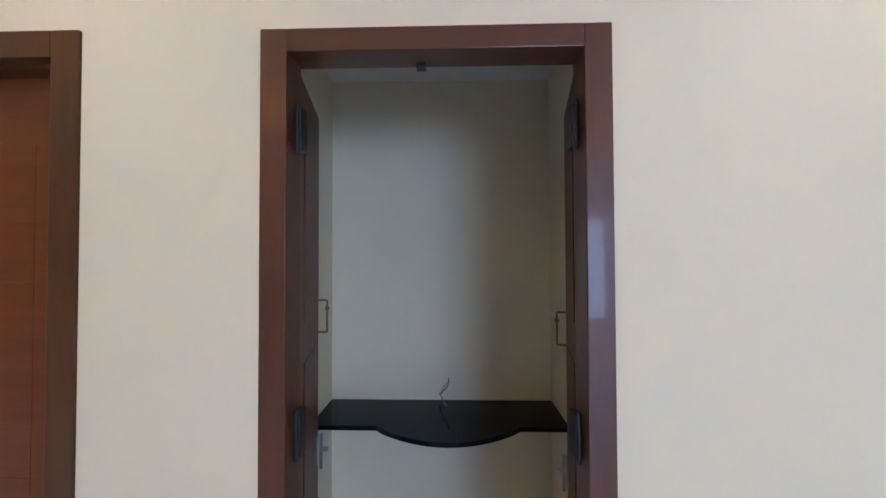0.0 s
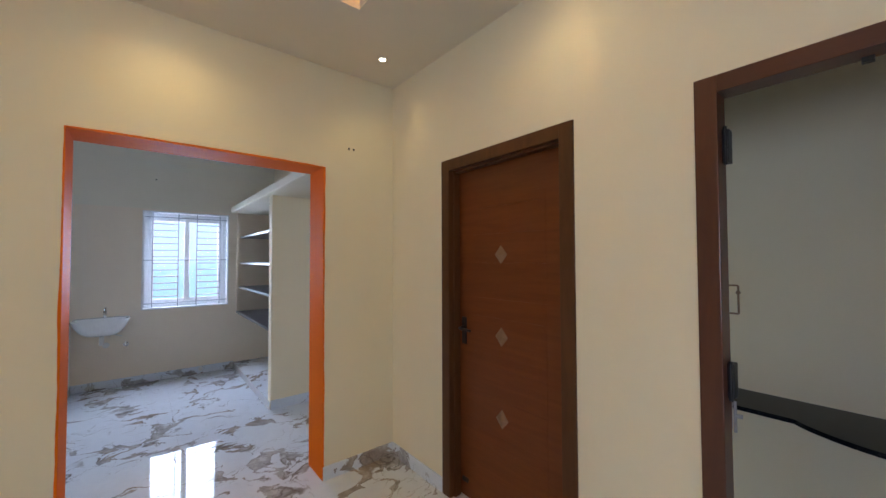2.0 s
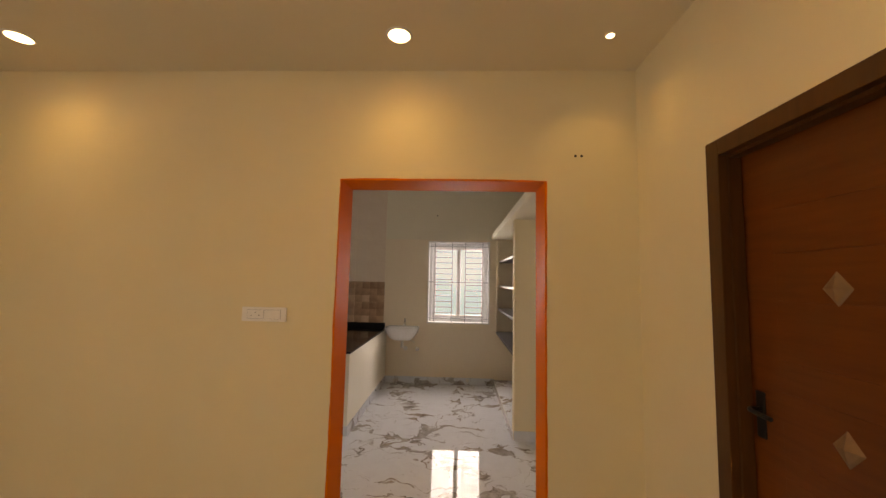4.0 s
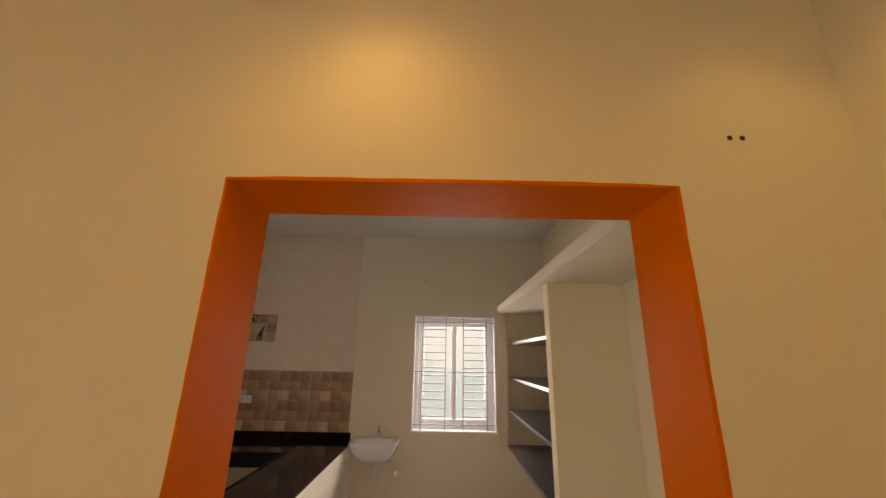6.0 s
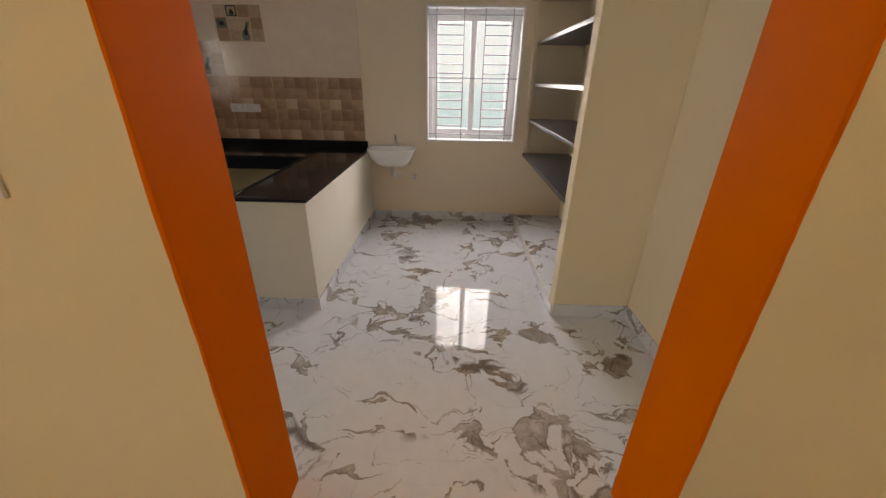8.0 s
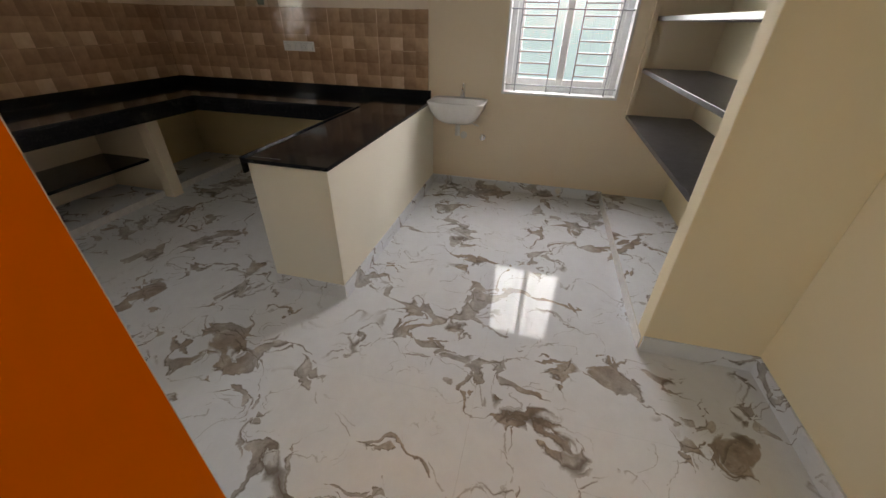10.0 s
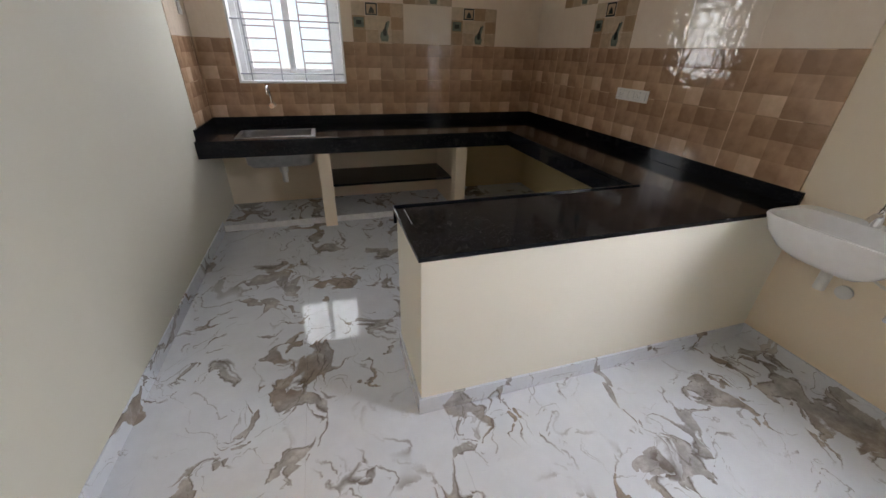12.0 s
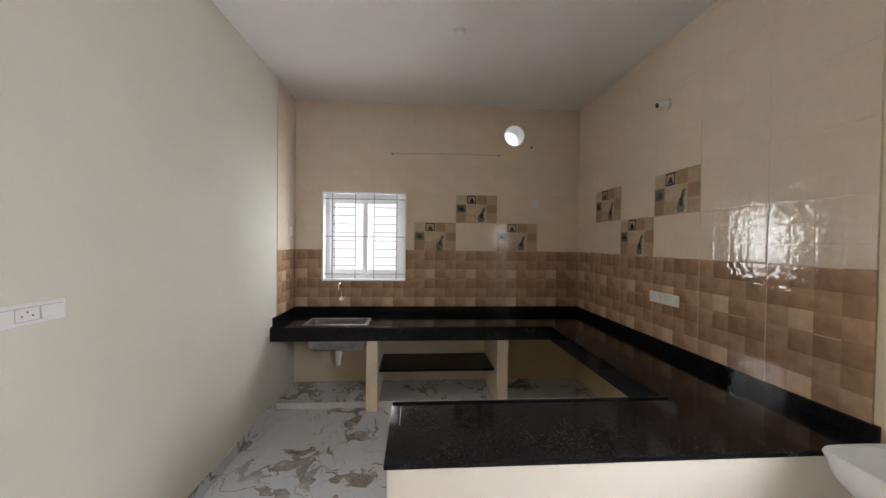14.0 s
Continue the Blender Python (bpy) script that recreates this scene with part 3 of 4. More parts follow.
# ---- windows ----
def window(name, label, width, height, rows, m):
    """A white sliding window in a deep reveal, with a steel grille. Local x along the wall, y into the room, from the opening's lower middle."""
    w = new(name)
    tagged(w, label, "window", kind="structure")
    h, d = width / 2, 0.23
    e = 0.018
    part("reveal", boxes(((-h, -d, 0), (-h + e, 0.006, height)), ((h - e, -d, 0), (h, 0.006, height)),
                         ((-h + e, -d, 0), (h - e, 0.008, e)), ((-h + e, -d, height - e), (h - e, 0.006, height)), bevel=0.002), M_WHITE_PVC, w, "white painted window reveal")
    y0, y1 = -0.17, -0.11
    f = 0.045
    a, b = h - e, height - e
    part("window_frame", boxes(((-a, y0, e), (-a + f, y1, b)), ((a - f, y0, e), (a, y1, b)), ((-a + f, y0, e), (a - f, y1, e + f)), ((-a + f, y0, b - f), (a - f, y1, b)), bevel=0.003), M_WHITE_PVC, w)
    s = 0.055
    z0, z1 = e + f, b - f
    for k, (x0, x1, yy) in enumerate(((-a + f, 0.03, -0.142), (-0.03, a - f, -0.166))):
        sash = part("sash", boxes(((x0, yy, z0), (x0 + s, yy + 0.022, z1)), ((x1 - s, yy, z0), (x1, yy + 0.022, z1)), ((x0 + s, yy, z0), (x1 - s, yy + 0.022, z0 + s)), ((x0 + s, yy, z1 - s), (x1 - s, yy + 0.022, z1)), bevel=0.003), M_WHITE_PVC, w)
        pane = part("pane", boxes(((x0 + s - 0.005, yy + 0.008, z0 + s - 0.005), (x1 - s + 0.005, yy + 0.013, z1 - s + 0.005))), M_GLASS, sash)
        pane.visible_shadow = False
    y = -0.045
    r = 0.0058
    vs = [-a + 0.085, -0.10, 0.10, a - 0.085]
    for x in vs:
        part("bar", rod(bmesh.new(), (x, y, e), (x, y, b), r, 8), M_BAR, w)
    for z in (e + 0.055, height / 2, b - 0.055):
        part("bar", rod(bmesh.new(), (-a, y + 0.007, z), (a, y + 0.007, z), r, 8), M_BAR, w)
    for i in range(rows):
        z = e + 0.055 + (b - e - 0.11) * (i + 1) / (rows + 1)
        for x0, x1 in ((vs[0], vs[1]), (vs[2], vs[3])):
            part("bar", rod(bmesh.new(), (x0, y, z), (x1, y, z), r, 8), M_BAR, w)
    w.matrix_world = m
    return w


window("window_1", "white sliding window with a steel grille, beside the basin", WW[1] - WW[0], WW[3] - WW[2], 12, pose(XW, (WW[0] + WW[1]) / 2, WW[2], 0, 0, -90))
window("window_2", "white sliding window with a steel grille, over the sink", SW[1] - SW[0], SW[3] - SW[2], 8, pose((SW[0] + SW[1]) / 2, YS, SW[2]))
window("window_3", "wide white hall window with a steel grille", HW[1] - HW[0], HW[3] - HW[2], 12, pose((HW[0] + HW[1]) / 2, HS, HW[2]))


def backdrop(name, lo, hi, glow, green):
    m, n, l, s = node_material(name + "_glow", 1.0, 0.0, (0, 0, 0))
    geo = n.new("ShaderNodeNewGeometry")
    sep = n.new("ShaderNodeSeparateXYZ")
    l.new(geo.outputs["Position"], sep.inputs[0])
    t = add(n, "ShaderNodeTexNoise", Scale=0.9, Detail=6.0, Roughness=0.65)
    l.new(geo.outputs["Position"], t.inputs["Vector"])
    z = math_node(n, l, "ADD", math_node(n, l, "MULTIPLY", sep.outputs["Z"], 0.35), math_node(n, l, "MULTIPLY", t.outputs["Fac"], 0.8))
    l.new(ramp(n, l, z, [(0.30, (0.55, 0.78, 0.93)), (0.55, green), (0.80, green), (0.96, (0.64, 0.87, 1.05))]), s.inputs["Emission Color"])
    s.inputs["Emission Strength"].default_value = glow
    ob = structure(name, boxes((lo, hi)), m, "bright hazy sky and pale trees outside", "backdrop")
    return ob


backdrop("backdrop_west", (-12.0, -8, -3), (-11.9, 9, 9), 1.7, (0.43, 0.70, 0.86))
backdrop("backdrop_south", (-10, -12.1, -3), (6, -12.0, 9), 1.5, (0.66, 0.86, 0.98))


# ---- hall things ----
def ceiling_light(x, y, r, watts, label, spread):
    t = thing("ceiling_light", label, "ceiling light", "hall downlights", (x, y, HZ))
    part("trim_ring", lathe_at([(r * 1.0, -0.001), (r * 1.0, -0.006), (r * 1.15, -0.006), (r * 1.22, 0.0)], x, y, HZ), M_PLATE, t, smooth=True)
    part("diffuser", lathe_at([(0.0001, -0.0035), (r, -0.0035), (r, 0.0), (0.0001, 0.0)], x, y, HZ), M_LAMP, t, "glowing warm white diffuser", True)
    la = bpy.data.lights.new("downlight_lamp", "SPOT")
    la.energy, la.color, la.spot_size, la.spot_blend, la.shadow_soft_size = watts, WARM, radians(spread), 1.0, r * 0.8
    o = new("downlight_lamp", la)
    o.matrix_world = look((x, y, HZ - 0.02), (x, y, 0))


def lathe_at(profile, x, y, z, seg=28):
    bm = lathe(profile, seg)
    bmesh.ops.translate(bm, verts=bm.verts, vec=(x, y, z))
    return bm


for x, y, watts in ((-1.945, 0.184, 10.5), (-1.945, -1.965, 10.5), (-0.74, 1.27, 7.5), (1.45, 1.27, 7.5)):
    ceiling_light(x, y, 0.058, watts, "round warm white recessed panel light in the ceiling", 150)
ceiling_light(-1.951, 1.307, 0.021, 5.5, "small warm white recessed spotlight in the ceiling corner", 120)

for a, b in (((tx0 - 0.09, ty0, HZ + 0.062), (tx0 - 0.075, ty1, HZ + 0.072)), ((tx1 + 0.075, ty0, HZ + 0.062), (tx1 + 0.09, ty1, HZ + 0.072)),
             ((tx0, ty1 + 0.075, HZ + 0.062), (tx1, ty1 + 0.09, HZ + 0.072))):
    tagged(part("cove_light", boxes((a, b)), M_COVE), "warm LED strip lying on the ledge of the ceiling recess", "led strip", "cove strips")


def frame_set(t, x0, x1, top, side, head, mat, y0, y1):
    part("jamb", boxes(((x0, y0, 0), (x0 + side, y1, top)), bevel=0.003), mat, t)
    part("jamb", boxes(((x1 - side, y0, 0), (x1, y1, top)), bevel=0.003), mat, t)
    part("head", boxes(((x0 + side, y0, top - head), (x1 - side, y1, top)), bevel=0.003), mat, t)
    # rebate against which the leaf closes
    part("stop", boxes(((x0 + side, y0 + 0.035, 0), (x0 + side + 0.012, y1 - 0.045, top - head)), ((x1 - side - 0.012, y0 + 0.035, 0), (x1 - side, y1 - 0.045, top - head)),
                       ((x0 + side + 0.012, y0 + 0.035, top - head - 0.012), (x1 - side - 0.012, y1 - 0.045, top - head))), mat, t)


def brown_door():
    t = thing("door_1", "closed red-brown wooden door with three carved diamonds", "door")
    tagged(t, kind="structure")
    frame_set(t, BD0 + 0.001, BD1 - 0.001, BDZ - 0.001, 0.075, 0.07, M_TEAK, YA - 0.008, YA + TA)
    x0, x1, z1 = BD0 + 0.078, BD1 - 0.078, BDZ - 0.073
    y0 = YA + 0.082
    leaf = part("leaf", boxes(((x0, y0, 0.006), (x1, y0 + 0.034, z1)), bevel=0.002), M_DOOR, t)
    w = x1 - x0
    xa, xb = x0 + 0.17 * w, x1 - 0.17 * w
    cuts = [0.22, 0.40, 0.47, 0.68, 0.86, 0.93, 1.15, 1.26, 1.47, 1.64, 1.80, 1.86]
    for a, b in zip(cuts, cuts[1:]):
        part("panel_board", boxes(((xa, y0 - 0.0015, a + 0.002), (xb, y0 + 0.001, b - 0.002)), bevel=0.0008), M_DOOR, leaf)
    cx = -1.242
    for z in (1.517, 1.046, 0.58):
        bm = bmesh.new()
        tip = bm.verts.new((cx, y0 - 0.016, z))
        rim = [bm.verts.new((cx + dx, y0 - 0.0016, z + dz)) for dx, dz in ((0.047, 0), (0, 0.055), (-0.047, 0), (0, -0.055))]
        mid = [bm.verts.new((cx + dx * 0.8, y0 - 0.006, z + dz * 0.8)) for dx, dz in ((0.047, 0), (0, 0.055), (-0.047, 0), (0, -0.055))]
        for i in range(4):
            bm.faces.new((rim[i], rim[(i + 1) % 4], mid[(i + 1) % 4], mid[i]))
            bm.faces.new((mid[i], mid[(i + 1) % 4], tip))
        bm.faces.new(rim[::-1])
        bmesh.ops.recalc_face_normals(bm, faces=bm.faces)
        part("diamond_stud", bm, M_BRASS, leaf, "pale bronze faceted diamond stud")
    hx = x0 + 0.045
    hd = part("handle_plate", boxes(((hx - 0.02, y0 - 0.007, 0.955), (hx + 0.02, y0, 1.125)), bevel=0.003), M_BLACK, leaf, "black metal lock plate")
    tube("lever", [(hx, y0 - 0.006, 1.06), (hx, y0 - 0.045, 1.06), (hx + 0.02, y0 - 0.052, 1.058), (hx + 0.10, y0 - 0.05, 1.055)], 0.008, M_BLACK, hd)
    part("door_stop", boxes(((hx - 0.02, y0 - 0.012, 0.10), (hx + 0.03, y0, 0.125)), bevel=0.003), M_BLACK, leaf)


def prayer_door():
    t = thing("door_2", "open double door of polished dark brown wood with brass handles", "door")
    tagged(t, kind="structure")
    x0, x1, top, y0, y1, y2 = PJ0 + 0.001, PJ1 - 0.001, PJZ - 0.001, YA - 0.01, YA + 0.082, YA + TA + 0.005
    part("jamb", boxes(((x0, y0, 0), (x0 + 0.068, y1, top)), ((x0, y1, 0), (x0 + 0.012, y2, top)), bevel=0.003), M_FRAME, t)
    part("jamb", boxes(((x1 - 0.068, y0, 0), (x1, y1, top)), ((x1 - 0.012, y1, 0), (x1, y2, top)), bevel=0.003), M_FRAME, t)
    part("head", boxes(((x0 + 0.068, y0, top - 0.059), (x1 - 0.068, y1, top)), ((x0 + 0.012, y1, top - 0.03), (x1 - 0.012, y2, top)), bevel=0.003), M_FRAME_HEAD, t)
    part("bolt_keeper", boxes(((0.140, y1 - 0.03, top - 0.073), (0.166, y1 - 0.005, top - 0.0588)), bevel=0.002), M_BLACK, t, "small black bolt keeper")
    for z in (0.30, 1.075, 1.88):
        for a, b in ((x0 + 0.0675, x0 + 0.088), (x1 - 0.088, x1 - 0.0675)):
            hinge = part("hinge", boxes(((a, YA + 0.035, z - 0.058), (b, YA + 0.079, z + 0.058)), bevel=0.003), M_BLACK, t, "black steel butt hinge")
            part("pin", rod(bmesh.new(), ((a + b) / 2, YA + 0.034, z - 0.066), ((a + b) / 2, YA + 0.034, z + 0.066), 0.006, 10), M_BLACK, hinge, smooth=True)
    for side in (-1, 1):
        hx = PJ0 + 0.056 if side < 0 else PJ1 - 0.056
        hy = YA + 0.096
        turn = pose(hx, hy, 0, 0, 0, 90 - side * 12)
        w, th, h = 0.385, 0.034, 2.068

        def piece(name, bm, mat, parent, label="", smooth=False):
            bmesh.ops.transform(bm, matrix=turn @ Matrix.Diagonal((1, -side, 1, 1)), verts=bm.verts)
            bmesh.ops.recalc_face_normals(bm, faces=bm.faces)
            return part(name, bm, mat, parent, label, smooth)

        leaf = piece("leaf", boxes(((0.012, 0, 0.012), (w, th, h)), bevel=0.003), M_LEAF, t)
        for z0, z1 in ((0.14, 0.66), (0.78, 1.22), (1.34, 1.90)):
            piece("panel", boxes(((0.085, -0.004, z0), (w - 0.075, 0.002, z1)), bevel=0.003), M_LEAF, leaf)
            piece("panel", boxes(((0.085, th - 0.002, z0), (w - 0.075, th + 0.004, z1)), bevel=0.003), M_LEAF, leaf)
        zc = 1.315 if side < 0 else 1.27
        bm = bmesh.new()
        for a, b in (((w - 0.02, -0.002, zc - 0.06), (w - 0.02, -0.034, zc - 0.06)), ((w - 0.02, -0.034, zc - 0.06), (w - 0.02, -0.034, zc + 0.06)), ((w - 0.02, -0.034, zc + 0.06), (w - 0.02, -0.002, zc + 0.06))):
            rod(bm, a, b, 0.004, 10)
        bmesh.ops.create_uvsphere(bm, u_segments=10, v_segments=6, radius=0.009, matrix=Matrix.Translation((w - 0.02, -0.034, zc + 0.03)))
        piece("pull_handle", bm, M_BRASS, leaf, "thin brass pull handle", True)
        zb = 0.82 if side < 0 else 0.75
        bm = boxes(((w - 0.04, -0.006, zb - 0.05), (w - 0.005, 0.0, zb + 0.05)), bevel=0.001)
        rod(bm, (w - 0.022, -0.014, zb - 0.07), (w - 0.022, -0.014, zb + 0.06), 0.006, 10)
        rod(bm, (w - 0.022, -0.014, zb), (w - 0.022, -0.04, zb), 0.009, 10)
        piece("tower_bolt", bm, M_STEEL, leaf, "steel tower bolt")


brown_door()
prayer_door()


def prayer_shelf():
    z0, z1 = 0.747, 0.768
    cx, hw = 0.21, 0.325
    pts = [(PX0, PY), (PX0, 2.355), (cx - hw, 2.355)]
    for i in range(1, 24):
        u = i / 24
        x = cx - hw + 2 * hw * u
        pts.append((x, 2.355 - 0.145 * math.sin(math.pi * u) ** 0.8))
    pts += [(cx + hw, 2.355), (PX1, 2.355), (PX1, PY)]
    bm = prism(pts, 2, z0, z1)
    tagged(part("wall_shelf", bm, M_GRANITE), "black granite wall shelf with a bowed front", "shelf")
    t = thing("wire_stub", "loose electric wires poking out of the wall over the shelf", "wire", at=(0.17, PY, 0.80))
    M_W1, M_W2 = plain("grey_wire", (0.25, 0.24, 0.22), 0.5), plain("black_wire", (0.03, 0.03, 0.03), 0.5)
    tube("wire", [(0.165, PY, 0.80), (0.175, PY - 0.04, 0.82), (0.185, PY - 0.05, 0.85), (0.22, PY - 0.06, 0.89)], 0.0022, M_W1, t)
    tube("wire", [(0.16, PY, 0.80), (0.18, PY - 0.05, 0.83), (0.205, PY - 0.055, 0.86), (0.212, PY - 0.06, 0.905)], 0.0022, M_W2, t)
    tube("wire", [(0.165, PY, 0.80), (0.18, PY - 0.05, 0.79), (0.20, PY - 0.09, 0.772)], 0.002, M_W1, t)


prayer_shelf()


def switch_plate(name, label, x0, x1, z0, z1, m, gangs):
    """A white modular plate; local x along the wall, y into the room."""
    t = new(name)
    tagged(t, label, "switch plate")
    plate = part("plate", boxes(((x0, 0, z0), (x1, 0.009, z1)), bevel=0.003), M_PLATE, t)
    rim = 0.032 if gangs == 2 else 0.015
    w = (x1 - x0 - 2 * rim) / gangs
    zc, hh = (z0 + z1) / 2, (z1 - z0) * 0.3
    for i in range(gangs):
        a = x0 + rim + i * w
        # Solid backing: the shade between plate and module is put into its grey.
        part("gap", boxes(((a + 0.0018, 0.0085, zc - hh - 0.0016), (a + w - 0.0018, 0.0098, zc + hh + 0.0016))), M_BAR, t, "solid grey backing coloured as the shade round a module")
        if i % 3 == 1:
            s = part("socket", boxes(((a + 0.003, 0.008, zc - hh), (a + w - 0.003, 0.011, zc + hh)), bevel=0.0015), M_PLATE, t)
            for dx, dz in ((0, 0.35), (-0.22, -0.25), (0.22, -0.25)):
                part("pin_hole", rod(bmesh.new(), (a + w / 2 + dx * w, 0.0095, zc + dz * hh), (a + w / 2 + dx * w, 0.0116, zc + dz * hh), 0.003, 8), M_DARK, s)
        else:
            part("rocker", prism([(0.008, zc - hh), (0.016, zc - hh), (0.011, zc + hh), (0.008, zc + hh)], 0, a + 0.004, a + w - 0.004), M_PLATE, t)
    t.matrix_world = m
    return t


switch_plate("switch_plate", "wide white switch plate on the cream hall wall", -0.137, 0.137, -0.043, 0.043, pose(XB, -0.64, 1.292, 0, 0, -90), 2)
switch_plate("switch_plate", "white switch plate beside the kitchen doorway", -0.135, 0.135, -0.036, 0.036, pose(XBK - 0.004, -0.555, 1.31, 0, 0, 90), 3)
switch_plate("switch_plate", "white socket plate on the tan kitchen tiles", -0.155, 0.155, -0.04, 0.04, pose(XW + 0.012, -1.80, 1.175, 0, 0, -90), 5)
switch_plate("switch_plate", "small white switch plate on cream tiles", -0.048, 0.048, -0.04, 0.04, pose(-5.142, YS + 0.012, 2.0), 1)
switch_plate("switch_plate", "small white switch plate beside the sink window", -0.04, 0.04, -0.045, 0.045, pose(XBK - 0.012, -3.09, 1.66, 0, 0, 90), 1)

for y in (1.225, 1.262):
    tagged(part("drill_hole", rod(bmesh.new(), (XB - 0.003, y, 2.288), (XB + 0.0015, y, 2.288), 0.008, 10), M_DARK), "small dark drill hole with a plug in the wall", "drill hole", "wall plugs")

# ---- kitchen counters ----
def black_slab(name, label, *spans):
    return tagged(part(name, boxes(*spans, bevel=0.003), M_GRANITE), label, "counter")


SKX0, SKX1, SKY0, SKY1 = -3.385, -2.815, -2.985, -2.685   # sink cut-out
SF, WF = -2.603, -5.095                                   # fronts of the two counters
ct = black_slab("counter_top", "polished black granite L-shaped kitchen counter top", ((XW, YS, CT - 0.02), (SKX0, SF, CT)))
part("slab", boxes(((SKX1, YS, CT - 0.02), (XBK, SF, CT)), bevel=0.002), M_GRANITE, ct)
part("slab", boxes(((SKX0, SKY1, CT - 0.02), (SKX1, SF, CT)), bevel=0.001), M_GRANITE, ct)
part("slab", boxes(((SKX0, YS, CT - 0.02), (SKX1, SKY0, CT)), bevel=0.001), M_GRANITE, ct)
part("slab", boxes(((XW, SF, CT - 0.02), (WF, -0.986, CT)), bevel=0.002), M_GRANITE, ct)
part("apron", boxes(((WF, SF - 0.025, CB), (XBK, SF + 0.003, CT - 0.02)), bevel=0.002), M_GRANITE, ct)
part("apron", boxes(((WF - 0.025, SF - 0.025, CB), (WF + 0.003, -0.986, CT - 0.02)), bevel=0.002), M_GRANITE, ct)
part("upstand", boxes(((XW + 0.02, YS, CT), (XBK - 0.02, YS + 0.02, TZ0)), bevel=0.002), M_GRANITE, ct)
part("upstand", boxes(((XW, YS, CT), (XW + 0.02, -0.545, TZ0)), bevel=0.002), M_GRANITE, ct)
part("upstand", boxes(((XBK - 0.02, YS, CT), (XBK, -2.66, TZ0)), bevel=0.002), M_GRANITE, ct)

pen = thing("peninsula", "low cream plastered kitchen peninsula with a black granite top", "counter", at=(-4.6, -0.74, 0))
part("body", boxes(((XW, -0.965, 0), (-3.738, -0.522, CT - 0.012)), bevel=0.004), M_BODY, pen, "cream painted masonry body")
part("top_slab", boxes(((XW, -0.986, CT - 0.012), (-3.728, -0.512, CT + 0.008)), bevel=0.003), M_GRANITE, pen, "polished black granite slab")
part("lip", boxes(((WF, -0.997, CT - 0.07), (-3.728, -0.9865, CT + 0.016)), bevel=0.002), M_GRANITE, pen)
part("edge_strip", boxes(((-3.7715, -0.955, CT + 0.007), (-3.769, -0.79, CT + 0.009))), M_BAR, pen, "thin pale sealant line")

for x in (-3.44, -4.655):
    tagged(part("counter_pillar", boxes(((x - 0.052, YS, 0.055), (x + 0.052, -2.74, CB + 0.105)), ((x - 0.052, -2.74, 0), (x + 0.052, -2.645, CB + 0.105)), bevel=0.003), M_KITCHEN), "cream plastered pillar under the black counter", "pillar", "counter pillars")
tagged(part("under_shelf", boxes(((-4.603, YS, 0.325), (-3.492, -2.76, 0.347)), bevel=0.003), M_GRANITE), "black granite shelf between the counter pillars", "shelf")


def sink():
    t = thing("sink", "stainless steel kitchen sink set into the black counter", "sink", at=(-3.1, -2.83, 0.6))
    rim = boxes(((SKX0 - 0.012, SKY0 - 0.012, CT), (SKX0 + 0.02, SKY1 + 0.012, CT + 0.004)), ((SKX1 - 0.02, SKY0 - 0.012, CT), (SKX1 + 0.012, SKY1 + 0.012, CT + 0.004)),
                ((SKX0 + 0.02, SKY0 - 0.012, CT), (SKX1 - 0.02, SKY0 + 0.02, CT + 0.004)), ((SKX0 + 0.02, SKY1 - 0.02, CT), (SKX1 - 0.02, SKY1 + 0.012, CT + 0.004)), bevel=0.001)
    part("rim", rim, M_STEEL, t)
    cx, cy = (SKX0 + SKX1) / 2, (SKY0 + SKY1) / 2
    bm = bmesh.new()
    rings = []
    for sx, sy, z in ((0.268, 0.132, CT + 0.002), (0.264, 0.128, CT - 0.08), (0.25, 0.118, 0.57), (0.22, 0.095, 0.55), (0.05, 0.05, 0.545), (0.04, 0.04, 0.53),
                      (0.06, 0.06, 0.528), (0.235, 0.105, 0.54), (0.262, 0.128, 0.565), (0.275, 0.14, CT - 0.08), (0.28, 0.145, CT - 0.001)):
        rings.append([bm.verts.new((cx + sx * sgn(math.cos(a)) * abs(math.cos(a)) ** 0.35, cy + sy * sgn(math.sin(a)) * abs(math.sin(a)) ** 0.35, z)) for a in [2 * math.pi * (i + 0.5) / 40 for i in range(40)]])
    for a, b in zip(rings, rings[1:]):
        for i in range(40):
            bm.faces.new((a[i], a[(i + 1) % 40], b[(i + 1) % 40], b[i]))
    bmesh.ops.recalc_face_normals(bm, faces=bm.faces)
    part("bowl", bm, M_STEEL, t, smooth=True)
    bm = rod(bmesh.new(), (cx, cy, 0.53), (cx, cy, 0.47), 0.035, 18)
    rod(bm, (cx, cy, 0.47), (cx, cy, 0.38), 0.022, 16)
    part("waste_pipe", bm, M_PIPE, t, "white plastic waste pipe", True)


def sgn(v):
    return 1 if v >= 0 else -1


sink()
tap = thing("wall_tap", "chrome swan-neck tap on the tiles over the sink", "tap", at=(-3.06, YS + 0.01, 0.97))
part("flange", rod(bmesh.new(), (-3.06, YS + 0.01, 0.965), (-3.06, YS + 0.02, 0.965), 0.026, 18), M_CHROME, tap, smooth=True)
part("valve", rod(bmesh.new(), (-3.06, YS + 0.02, 0.965), (-3.06, YS + 0.08, 0.965), 0.017, 16), M_CHROME, tap, smooth=True)
tube("spout", [(-3.06, YS + 0.07, 0.965), (-3.055, YS + 0.075, 1.06), (-3.05, YS + 0.10, 1.115), (-3.045, YS + 0.15, 1.11), (-3.045, YS + 0.165, 1.06)], 0.010, M_CHROME, tap, res=8)
